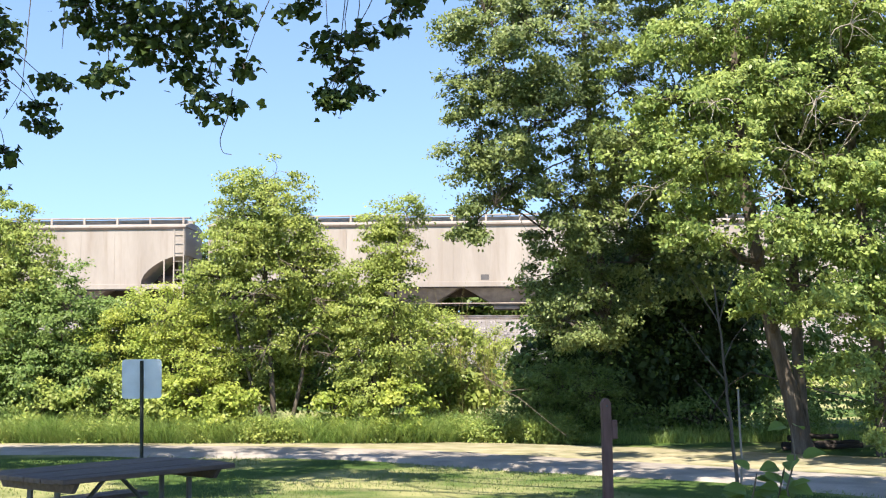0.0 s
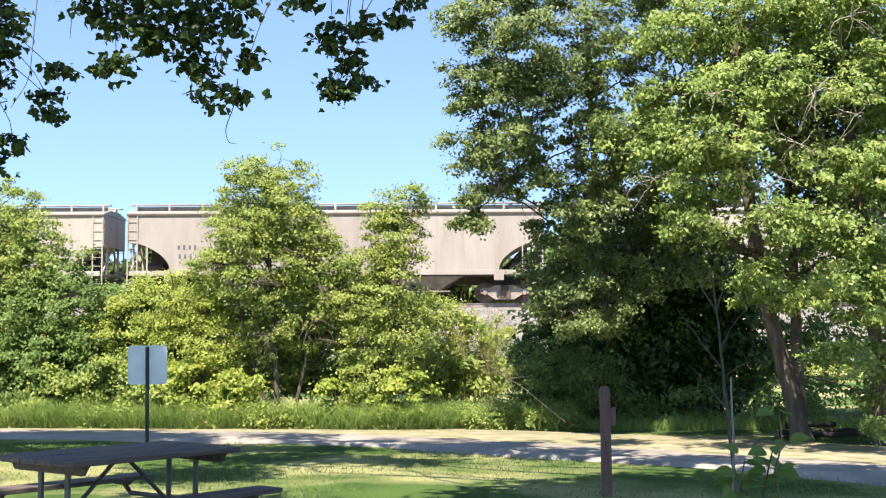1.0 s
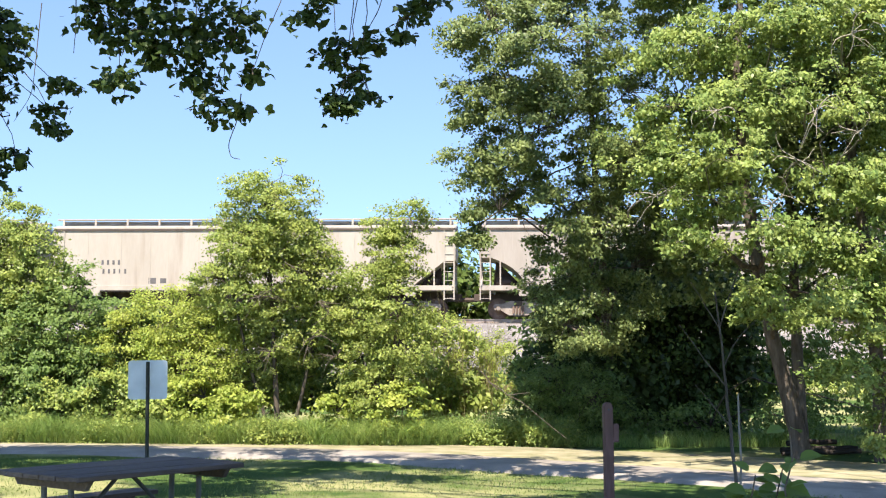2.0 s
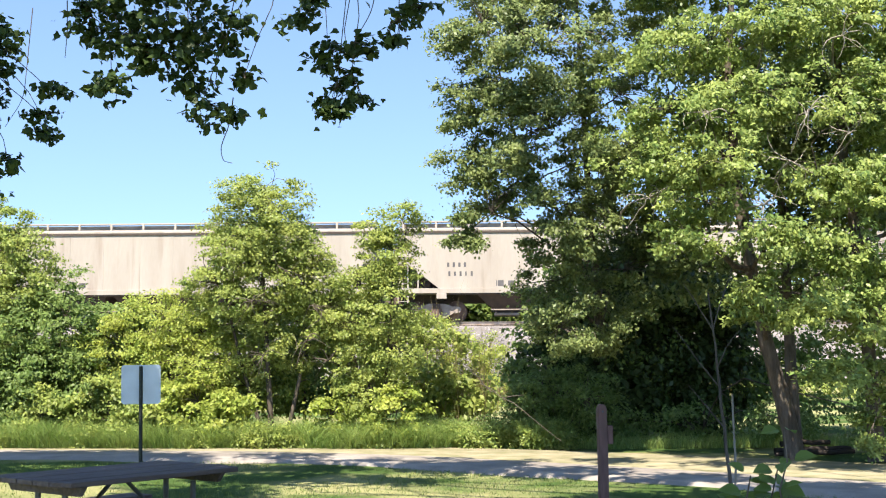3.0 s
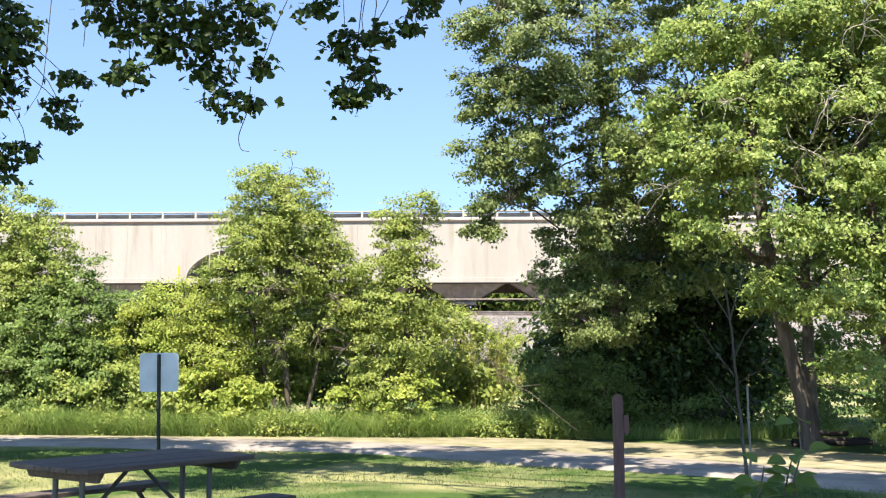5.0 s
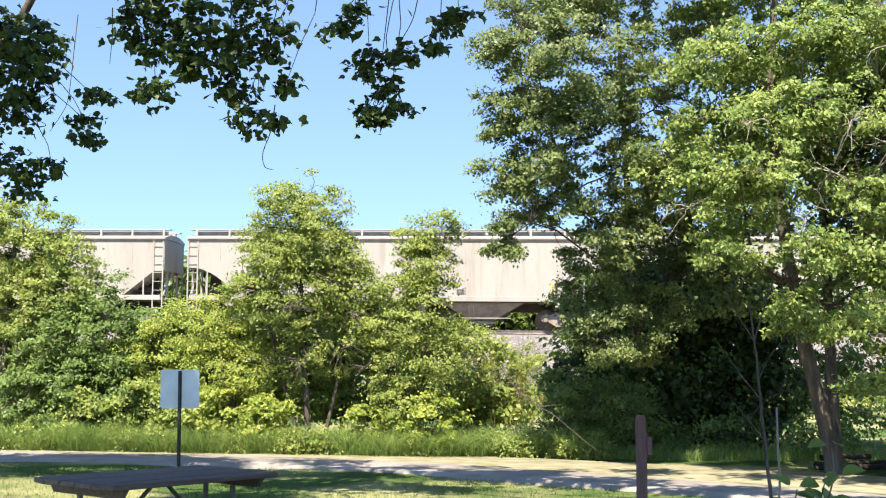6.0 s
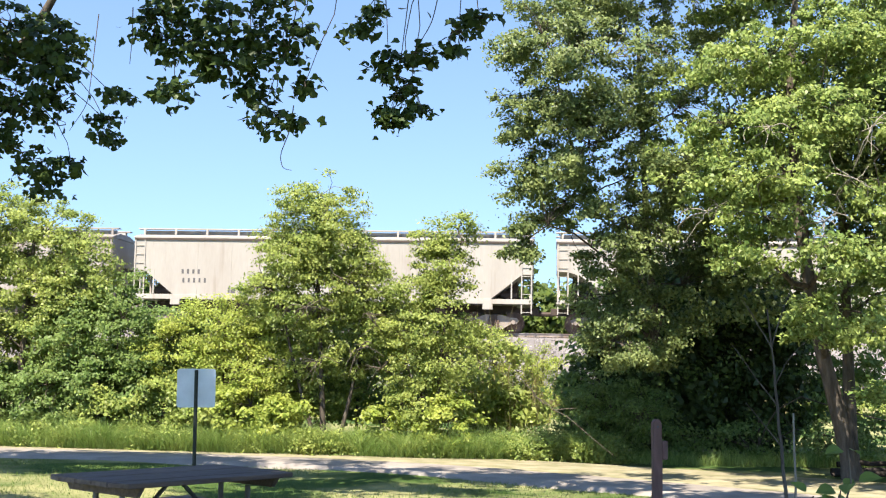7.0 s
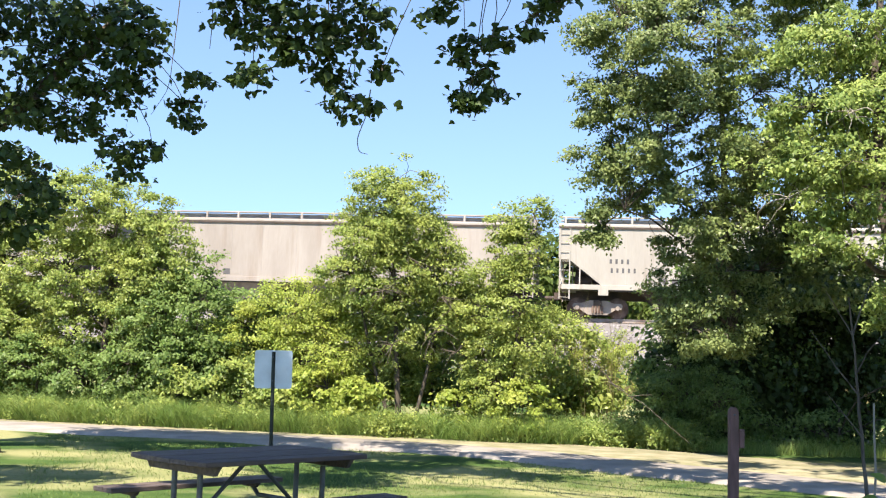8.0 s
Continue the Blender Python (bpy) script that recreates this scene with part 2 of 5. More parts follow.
def leaves(centres, normals, size, rng, shape="oval", spread=0.35):
    """Verts and faces of single leaves, each a folded blade of its own."""
    n = len(centres)
    nn = normals + rng.normal(size=(n, 3)) * spread
    nn /= np.linalg.norm(nn, axis=1, keepdims=True) + 1e-9
    d = rng.normal(size=(n, 3))
    d[:, 2] -= 0.5
    d -= nn * (d * nn).sum(1, keepdims=True)
    d /= np.linalg.norm(d, axis=1, keepdims=True) + 1e-9
    s = np.cross(nn, d)
    z = size * rng.uniform(0.6, 1.3, size=n)
    if shape == "oval":          # base, two shoulders, tip, folded along the rib
        out = np.array([(-0.5, 0, 0), (0.02, 0.30, 0.10), (0.55, 0, -0.06), (0.02, -0.30, 0.10)])
        f = np.array([[0, 1, 2, 3]])
    else:                        # broad pointed leaf with lobes
        out = np.array([(-0.42, 0, 0.0), (-0.36, 0.34, 0.06), (-0.02, 0.44, 0.10), (0.2, 0.2, 0.05), (0.62, 0, -0.08), (0.2, -0.2, 0.05), (-0.02, -0.44, 0.10), (-0.36, -0.34, 0.06)])
        f = np.array([[0, 1, 2, 3], [0, 3, 4, 5], [0, 5, 6, 7]])
    V = centres[:, None, :] + z[:, None, None] * (out[None, :, :1] * d[:, None, :] + out[None, :, 1:2] * s[:, None, :] + out[None, :, 2:] * nn[:, None, :])
    Fq = (np.arange(n) * len(out))[:, None, None] + f[None]
    return V.reshape(-1, 3), Fq.reshape(-1, f.shape[1])


def clumps_in(lobes, rng, density, shell=0.5, pad=0.0, thick=0.45):
    """Centres and outward ways of leaf sprays in ellipsoid lobes, more of them towards the outside. pad: they gather in drooping layers of that radius."""
    C, O = [], []
    for (x, y, z, rx, ry, rz) in lobes:
        k = max(6, int(density * (rx * ry + ry * rz + rx * rz)))
        many = 7 if pad else 1
        k = max(3, k // many)
        v = rng.normal(size=(k, 3))
        v /= np.linalg.norm(v, axis=1, keepdims=True)
        r = shell + (1 - shell) * rng.uniform(0, 1, size=(k, 1)) ** 0.6
        r *= 1 + 0.16 * np.sin(v[:, :1] * 5 + x) * np.cos(v[:, 2:] * 6 + y) + 0.09 * rng.normal(size=(k, 1))
        c = np.array([x, y, z]) + v * r * np.array([rx, ry, rz])
        if pad:
            c, v = np.repeat(c, many, 0), np.repeat(v, many, 0)
            off = rng.normal(size=c.shape) * pad * min(1, rx / 0.7) * np.array([1, 1, thick])
            off[:, 2] -= 0.35 * np.maximum((off[:, :2] * v[:, :2]).sum(1), 0)
            c = c + off
        C.append(c)
        O.append(v)
    return np.concatenate(C), np.concatenate(O)


def foliage(lobes, rng, density, per, spray, size, shape="oval", shell=0.5, flat=0.45, low=0.02, pad=0.0, thick=0.45):
    """Leaves of a crown, in sprays that droop outward. Also gives the sprays' centres."""
    C, O = clumps_in(lobes, rng, density, shell, pad, thick)
    keep = C[:, 2] > low
    C, O = C[keep], O[keep]
    n = len(C)
    cnt = rng.integers(int(per * 0.5), int(per * 1.5) + 1, size=n)
    idx = np.repeat(np.arange(n), cnt)
    way = O[idx] * np.array([1, 1, 0.4])
    off = rng.normal(size=(len(idx), 3)) * spray * rng.uniform(0.6, 1.3, size=n)[idx][:, None]
    off[:, 2] *= flat
    along = (off * way).sum(1)
    P = C[idx] + off
    P[:, 2] -= 0.25 * np.maximum(along, 0)
    P[:, 2] = np.maximum(P[:, 2], low)
    up = np.array([0.09, -0.35, 0.5]) + O[idx] * 0.5       # leaves turn to the light and outward
    V, Fq = leaves(P, up, size, rng, shape, spread=0.55)
    return V, Fq, C


RISE = 0.09                             # of crowns over the numbers given with them


def plant(name, label, category, base, stems, lobes, leaf, bark, density=26, per=26, spray=0.2, size=0.1,
          shape="oval", shell=0.5, seed=1, limbs=True, twigs=0.35, group="", stem_sides=8, pad=0.0, thick=0.45, hang=False):
    """A tree or shrub: tapered stems, limbs that reach into the crown, twigs, and a crown of single leaves."""
    rng = np.random.default_rng(seed)
    root = new(name)
    root.location = base
    b = np.array(base, float)
    L = [(x - b[0], y - b[1], z + RISE - b[2], rx, ry, rz) for x, y, z, rx, ry, rz in lobes]
    lines = []
    for pts, r1, r2 in stems:
        p = np.array(pts, float) - b
        p[1:, 2] += RISE
        t = np.linspace(0, 1, len(p))
        tt = np.linspace(0, 1, 4 * len(p))
        q = np.stack([np.interp(tt, t, p[:, i]) for i in range(3)], 1)
        q[1:-1] = (q[:-2] + q[1:-1] * 2 + q[2:]) / 4
        rad = r1 + (r2 - r1) * tt
        rad[0] *= 1.35
        rad[1] *= 1.12
        lines.append((q, rad))
        V, Fq = tubes([(q, rad)], stem_sides, 0.05, seed)
        add("trunk", mesh_from("trunk", V, Fq), bark, root)
    V, Fq, C = foliage(L, rng, density, per, spray, size, shape, shell, low=0.02, pad=pad, thick=thick)
    allp = np.concatenate([q for q, _ in lines])
    allr = np.concatenate([r for _, r in lines])
    joints, jr = allp, allr
    if limbs:
        made = []
        for (x, y, z, rx, ry, rz) in L:
            if hang and rx < 0.2:
                continue
            tip = np.array([x, y, z + 0.2 * rz])
            lower = allp[:, 2] > tip[2] if hang else allp[:, 2] < max(tip[2] - 0.15, 0.3)
            cand = np.where(lower)[0] if lower.any() else np.arange(len(allp))
            k = cand[np.argmin(np.linalg.norm(allp[cand] - tip, axis=1) + 0.1 * np.abs(allp[cand, 2] - 0.6 * tip[2]))]
            line = bend(allp[k], tip, rng, 0.12, 7)
            r = np.linspace(min(0.010, allr[k]) if hang else max(allr[k] * 0.5, 0.015), 0.005 if hang else 0.01, 7)
            made.append((line, r))
            v2, f2 = tubes([(line, r)], 6, 0.04, seed)
            add("limb", mesh_from("limb", v2, f2), bark, root)
        joints = np.concatenate([joints] + [m[0] for m in made])
        jr = np.concatenate([jr] + [m[1] for m in made])
    if twigs:
        tw = []
        for c in C[rng.uniform(size=len(C)) < twigs]:
            k = np.argmin(np.linalg.norm(joints - c, axis=1))
            tw.append((bend(joints[k], c, rng, 0.15, 4), np.array([0.011, 0.008, 0.006, 0.003])))
        if tw:
            v2, f2 = tubes(tw, 3, 0, seed)
            tagged(add("twig_spray", mesh_from("twig_spray", v2, f2), bark, root), kind="stuff")
    tagged(add("crown", mesh_from("crown", V, Fq), leaf, root), kind="stuff")
    return tagged(root, label, category, group)


# ---------- ground, trail, bank and track ----------
TRACK_TURN = radians(-3.0)            # the track comes nearer towards +x
ALONG = np.array([math.cos(TRACK_TURN), math.sin(TRACK_TURN)])
AWAY = np.array([-math.sin(TRACK_TURN), math.cos(TRACK_TURN)])
TRACK_AWAY, RAIL_TOP = 55.55, 3.31


def on_track(s, n, z):
    p = ALONG * s + AWAY * n
    return (p[0], p[1], z)


def relief(x, y):
    """Height of the lawn and the land: flat by the camera, a bank under the track."""
    n = AWAY[0] * x + AWAY[1] * y
    h = np.interp(n, [-3000, 26, 38, 46.2, 49.0, 62.1, 64.9, 80, 3000], [0, 0, 0.15, 0.55, 0.78, 0.78, 0.5, -0.4, -0.4])
    return h


def build_ground():
    near = np.concatenate([np.linspace(-14, 14, 57)])
    xs = np.concatenate([[-3000, -900, -300, -120, -60, -35, -22], near, [22, 35, 60, 120, 300, 900, 3000]])
    ys = np.concatenate([[-3000, -900, -200, -60, -25, -10], np.linspace(0, 30, 61), np.linspace(32, 84, 27), [110, 200, 600, 3000]])
    X, Y = np.meshgrid(xs, ys)
    Z = relief(X, Y)
    soft = np.clip((40 - np.abs(X)) / 20, 0, 1) * np.clip((28 - Y) / 4, 0, 1) * np.clip((Y + 12) / 6, 0, 1)
    Z = Z + soft * 0.012 * (np.sin(X * 1.7 + Y * 0.6) + np.sin(Y * 1.3 - X * 0.5 + 2))
    w, h = len(xs), len(ys)
    i = (np.arange(h - 1)[:, None] * w + np.arange(w - 1)[None]).reshape(-1)
    ob = add("ground", mesh_from("ground", np.stack([X, Y, Z], -1).reshape(-1, 3), np.stack([i, i + 1, i + w + 1, i + w], 1)), LAWN)
    tagged(ob, "mown park lawn with worn straw patches", "ground", kind="structure")


def ribbon(name, centre, widths, z, mat, label, category, seed):
    """A strip of ground cover along a line, with a crumbling edge."""
    c = np.array(centre, float)
    t, tt = np.linspace(0, 1, len(c)), np.linspace(0, 1, 160)
    q = np.stack([np.interp(tt, t, c[:, k]) for k in range(2)], 1)
    ker = np.ones(21) / 21
    q = np.stack([np.convolve(np.pad(q[:, k], 10, mode="reflect", reflect_type="odd"), ker, "valid") for k in range(2)], 1)
    tan = np.gradient(q, axis=0)
    tan /= np.linalg.norm(tan, axis=1, keepdims=True)
    nor = np.stack([-tan[:, 1], tan[:, 0]], 1)
    rng = np.random.default_rng(seed)
    wob = lambda: np.convolve(rng.normal(size=164), np.ones(5) / 5, "valid")[:160] * 0.12
    lo, hi = widths
    cols = [q + nor * (lo + wob())[:, None], q + nor * (lo * 0.8), q + nor * (hi * 0.8), q + nor * (hi + wob())[:, None]]
    zz = [z - 0.10, z, z, z - 0.10]
    V = np.stack([np.concatenate([p, np.full((160, 1), h)], 1) for p, h in zip(cols, zz)], 1).reshape(-1, 3)
    i = (np.arange(159)[:, None] * 4 + np.arange(3)[None]).reshape(-1)
    ob = add(name, mesh_from(name, V, np.stack([i, i + 4, i + 5, i + 1], 1)), mat)
    return tagged(ob, label, category, kind="structure")


build_ground()
TRAIL_LINE = [(-40, 26.5), (-25, 23.8), (-16, 22.6), (-9, 21.7), (-5, 21.4), (-2, 20.8), (0.4, 19.4), (3.2, 17.25), (5.6, 15.3), (9, 12.2), (16, 5), (24, -5)]
VERGE_LINE = [(-40, 27.4), (-25, 24.8), (-16, 23.6), (-9, 22.6), (-5, 22.4), (-2, 22.1), (0.8, 21.3), (3.6, 19.6), (6.4, 17.9), (10, 14.6), (17, 8), (25, -2)]
ribbon("verge", VERGE_LINE, (-1.6, 1.7), 0.035, VERGE, "dry sunburnt grass verge beside the trail", "verge", 5)
ribbon("trail", TRAIL_LINE, (-0.95, 0.95), 0.055, TRAIL, "pale gravel trail with tree shade on it", "path", 3)


def build_bank():
    """Ballast bank under the track, one long prism, with loose stones on its near slope."""
    out = [(TRACK_AWAY - 7.4, 0.5), (TRACK_AWAY - 3.0, 2.91), (TRACK_AWAY - 1.9, 3.09), (TRACK_AWAY + 1.9, 3.09), (TRACK_AWAY + 3.0, 2.91), (TRACK_AWAY + 7.4, 0.4)]
    bm = bmesh.new()
    prism(bm, out, -260, 260, lambda p, q, w: on_track(w, p, q))
    ob = part("embankment", bm, BALLAST, None)
    tagged(ob, "grey-pink crushed stone railway embankment", "embankment", kind="structure")
    rng = np.random.default_rng(8)
    n = 9000
    s = rng.uniform(-30, 14, n)
    d = rng.uniform(0, 1, n)
    a = TRACK_AWAY - 2.9 - d * 4.2
    z = 2.95 - d * 2.25
    P = np.stack([ALONG[0] * s + AWAY[0] * a, ALONG[1] * s + AWAY[1] * a, z], 1)
    r = rng.uniform(0.03, 0.085, n)
    dirs = np.array([(1, 0, 0), (0, 1, 0), (0, 0, 1), (-1, 0, 0), (0, -1, 0), (0, 0, -1)], float)
    V = P[:, None] + dirs[None] * r[:, None, None] * rng.uniform(0.6, 1.3, size=(n, 6, 1))
    tri = np.array([(0, 1, 2), (1, 3, 2), (3, 4, 2), (4, 0, 2), (1, 0, 5), (3, 1, 5), (4, 3, 5), (0, 4, 5)])
    me = mesh_from("ballast_stones", V.reshape(-1, 3), ((np.arange(n) * 6)[:, None, None] + tri[None]).reshape(-1, 3))
    tagged(add("ballast_stones", me, STONE), "loose crushed stones on the embankment slope", "stones", kind="stuff")


def build_track():
    root = tagged(new("railway_track"), "steel rails on creosoted wooden ties", "railway track", kind="structure")
    for side in (-0.755, 0.755):
        bm = bmesh.new()
        prof = [(-0.07, 0), (0.07, 0), (0.07, 0.015), (0.012, 0.04), (0.012, 0.12), (0.036, 0.13), (0.036, 0.168), (-0.036, 0.168), (-0.036, 0.13), (-0.012, 0.12), (-0.012, 0.04), (-0.07, 0.015)]
        prism(bm, prof, -240, 240, lambda p, q, w: on_track(w, TRACK_AWAY + side + p, RAIL_TOP - 0.168 + q))
        part("rail", bm, RAILTOP, root)
    bm = bmesh.new()
    box(bm, (0, 0, 0), (0.23, 2.6, 0.2))
    tie = part("tie", bm, TIE, root)
    tie.matrix_basis = Matrix.Translation(on_track(-36, TRACK_AWAY, RAIL_TOP - 0.27)) @ Matrix.Rotation(TRACK_TURN, 4, "Z")
    for i in range(1, 105):
        o = tie.copy()
        scene.collection.objects.link(o)
        o.matrix_basis = Matrix.Translation(on_track(-36 + 0.52 * i, TRACK_AWAY, RAIL_TOP - 0.27)) @ Matrix.Rotation(TRACK_TURN, 4, "Z")


build_bank()
build_track()


# ---------- picnic table ----------
def board(root, name, c, size, bevel=0.012, mat=None):
    bm = bmesh.new()
    box(bm, c, size, bevel=bevel)
    return part(name, bm, mat or PLANK, root)


def picnic_table():
    """Six-foot park table: planks on cleats, two pipe frames, slanting braces and two benches."""
    root = new("picnic_table")
    L, W, H = 1.80, 1.08, 0.765
    n = 5
    w = W / n
    for i in range(n):
        bm = bmesh.new()
        y = -W / 2 + w * (i + 0.5)
        cut = 0.05 if i in (0, n - 1) else 0.0
        s = 1 if i == 0 else -1
        h = w / 2 - 0.004
        out = [(-L / 2, y - h), (L / 2, y - h), (L / 2, y + h), (-L / 2, y + h)]
        if cut:
            lo, hi = (y - h, y + h) if s > 0 else (y + h, y - h)
            out = [(-L / 2 + cut, lo), (L / 2 - cut, lo), (L / 2, hi), (-L / 2, hi)]
        prism(bm, out, H - 0.04, H + 0.003 * (i % 2), lambda p, q, z: (p, q, z))
        bmesh.ops.bevel(bm, geom=bm.edges[:], offset=0.005, segments=1, affect='EDGES')
        part("tabletop_plank", bm, PLANK, root)
    for x in (-L / 2 + 0.2, L / 2 - 0.2):
        bm = bmesh.new()
        prism(bm, [(-W / 2 + 0.03, H - 0.041), (W / 2 - 0.03, H - 0.041), (W / 2 - 0.09, H - 0.12), (-W / 2 + 0.09, H - 0.12)], x - 0.02, x + 0.02, lambda p, q, z: (z, p, q))
        part("cleat", bm, PLANK, root)
    for x in (-L / 2 + 0.25, L / 2 - 0.25):
        for y in (-0.18, 0.18):
            bm = bmesh.new()
            rod(bm, (x, y, 0.0), (x, y, H - 0.12), 0.024, sides=12)
            part("leg", bm, PIPE, root)
        for y in (-1, 1):
            bm = bmesh.new()
            rod(bm, (x, y * 0.12, 0.30), (x, y * 0.72, 0.30), 0.021, sides=10)
            rod(bm, (x, y * 0.72, 0.30), (x, y * 0.82, 0.385), 0.021, sides=10)
            part("bench_bracket", bm, PIPE, root)
        bm = bmesh.new()
        rod(bm, (x, -0.42, 0.025), (x, 0.42, 0.025), 0.024, sides=10)
        part("foot", bm, PIPE, root)
    for sx in (-1, 1):
        bm = bmesh.new()
        rod(bm, (sx * 0.06, 0.0, H - 0.07), (sx * (L / 2 - 0.27), 0.0, 0.18), 0.018, sides=10)
        part("brace", bm, PIPE, root)
    for sy in (-1, 1):
        bench = new("bench")
        bench.parent = root
        for k, yy in enumerate((-0.075, 0.075)):
            bm = bmesh.new()
            box(bm, (0, sy * 0.84 + yy, 0.425), (L + 0.04, 0.138, 0.04), bevel=0.006)
            part("bench_plank", bm, PLANK, bench)
        for x in (-L / 2 + 0.25, L / 2 - 0.25):
            bm = bmesh.new()
            prism(bm, [(-0.13, 0.404), (0.13, 0.404), (0.09, 0.365), (-0.09, 0.365)], x - 0.02, x + 0.02, lambda p, q, z: (z, sy * 0.84 + p, q))
            part("bench_cleat", bm, PLANK, bench)
    root.matrix_basis = pose(-2.68, 10.30, 0.0, 0, 0, 52)
    return tagged(root, "weathered brown plank picnic table on pipe legs", "picnic table")


def sign():
    root = new("road_sign")
    bm = bmesh.new()
    h, r = 0.318, 0.05
    out = []
    for cx, cy, a0 in ((h - r, h - r, 0), (-h + r, h - r, 90), (-h + r, -h + r, 180), (h - r, -h + r, 270)):
        for k in range(5):
            a = radians(a0 + k * 22.5)
            out.append((cx + r * math.cos(a), cy + r * math.sin(a)))
    prism(bm, out, 0.03, 0.034, lambda p, q, w: (p, w, 1.28 + q))
    part("sign_panel", bm, SIGNBACK, root, "grey aluminium back of the panel")
    bm = bmesh.new()
    prism(bm, [(-0.03, 0.0), (-0.018, 0.0), (-0.012, -0.03), (0.012, -0.03), (0.018, 0.0), (0.03, 0.0), (0.03, 0.006), (0.014, 0.006), (0.009, -0.024), (-0.009, -0.024), (-0.014, 0.006), (-0.03, 0.006)],
          -0.2, 1.575, lambda p, q, w: (p, q + 0.02, w))
    part("post", bm, POSTSTEEL, root, "dark steel channel post")
    for z in (1.09, 1.49):
        bm = bmesh.new()
        rod(bm, (0, -0.02, z), (0, 0.04, z), 0.008, sides=6)
        part("bolt", bm, PIPE, root)
    root.matrix_basis = pose(-4.83, 20.0, 0.0, 0, -0.8, 3)
    return tagged(root, "square sign seen from its grey back on a thin dark post", "sign")


def bollard():
    root = new("trail_post")
    bm = bmesh.new()
    out = [(-0.05, -0.15), (0.05, -0.15), (0.052, 0.6), (0.048, 1.07), (0.030, 1.105), (0.0, 1.115), (-0.03, 1.105), (-0.05, 1.07), (-0.046, 0.55)]
    prism(bm, out, -0.05, 0.05)
    bmesh.ops.bevel(bm, geom=bm.edges[:], offset=0.007, segments=2, affect='EDGES')
    part("post", bm, POSTWOOD, root)
    bm = bmesh.new()
    box(bm, (0.085, 0.0, 0.80), (0.065, 0.07, 0.19), bevel=0.012)
    part("side_block", bm, POSTWOOD, root)
    bm = bmesh.new()
    rod(bm, (0, -0.056, 1.04), (0, -0.048, 1.04), 0.012, sides=10)
    part("bolt_head", bm, PIPE, root)
    root.matrix_basis = pose(1.80, 13.4, 0.0, 0, -0.6, 8) @ Matrix.Diagonal((1, 1, 1.067, 1))
    return tagged(root, "brown wooden trail post with a side block", "post")


def marker_rod():
    rng = np.random.default_rng(2)
    V, Fq = tubes([(bend((0, 0, -0.05), (-0.01, 0, 1.47), rng, 0.004, 8), np.linspace(0.009, 0.006, 8))], 6)
    ob = add("marker_rod", mesh_from("marker_rod", V, Fq), STICK)
    ob.location = (1.78, 7.4, 0)
    return tagged(ob, "thin upright grey rod standing in the lawn", "rod")


def sapling():
    """Young broad-leaved shoot close to the camera."""
    rng = np.random.default_rng(14)
    root = new("young_sapling")
    stems = [((0.0, 0, 0), (0.14, 0.05, 1.27)), ((0.0, 0, 0.5), (-0.04, -0.03, 1.08)), ((0.02, 0, 0.6), (0.10, 0.03, 1.10))]
    tips = []
    for a, b in stems:
        line = bend(a, b, rng, 0.05, 8)
        V, Fq = tubes([(line, np.linspace(0.008, 0.003, 8))], 6)
        add("stem", mesh_from("stem", V, Fq), BARK, root)
        tips.append(line)
    n = 0
    for line in tips:
        for k in (3, 4, 5, 5, 6, 6, 7):
            for s in (-1, 1):
                if rng.uniform() < 0.15:
                    continue
                d = Vector((s * rng.uniform(0.3, 0.8), rng.uniform(-0.8, 0.8), rng.uniform(-0.2, 0.4))).normalized()
                size = rng.uniform(0.075, 0.12) * (0.8 if k == 7 else 1)
                up = (Vector((rng.normal() * 0.4, -0.5, 0.8))).normalized()
                side = d.cross(up).normalized()
                nn = side.cross(d)
                p0 = Vector(line[k]) + d * 0.035
                bm = bmesh.new()
                prof = [(0, 0.0), (0.08, 0.26), (0.3, 0.40), (0.55, 0.36), (0.8, 0.18), (1.0, 0.0)]
                rib = [bm.verts.new(p0 + d * size * t - nn * size * 0.18 * t * t) for t, _ in prof]
                for sgn in (-1, 1):
                    edge = [bm.verts.new(p0 + d * size * t + side * sgn * w * size + nn * size * (0.10 * w / 0.4 - 0.18 * t * t)) for t, w in prof[1:-1]]
                    rowv = [rib[0]] + edge + [rib[-1]]
                    for i in range(len(prof) - 1):
                        f = [rib[i], rib[i + 1], rowv[i + 1], rowv[i]]
                        bm.faces.new(list(dict.fromkeys(f)))
                part("leaf", bm, LEAF_DEEP, root)
                n += 1
    root.matrix_basis = pose(1.44, 5.6, 0.0) @ Matrix.Diagonal((1, 1, 1.075, 1))
    return tagged(root, "young broad-leaved sapling lit from behind", "sapling")


def bare_sapling():
    rng = np.random.default_rng(21)
    root = new("bare_sapling")
    main = bend((0.04, 0, 0), (-0.16, 0.1, 2.3), rng, 0.015, 12, 0.003)
    V, Fq = tubes([(main, np.linspace(0.022, 0.008, 12))], 6)
    add("trunk", mesh_from("trunk", V, Fq), BARK, root)
    for k, tip in ((4, (-0.42, 0, 1.35)), (6, (-0.55, 0.1, 1.95)), (7, (0.25, 0, 2.0)), (9, (-0.45, 0, 2.4)), (9, (0.12, 0.1, 2.6))):
        V, Fq = tubes([(bend(main[k], tip, rng, 0.04, 6, 0.01), np.linspace(0.009, 0.003, 6))], 5)
        add("twig", mesh_from("twig", V, Fq), BARK, root)
    root.matrix_basis = pose(3.08, 13.0, 0) @ Matrix.Diagonal((1, 1, 1.04, 1))
    return tagged(root, "thin bare sapling in the tree's shade", "sapling")


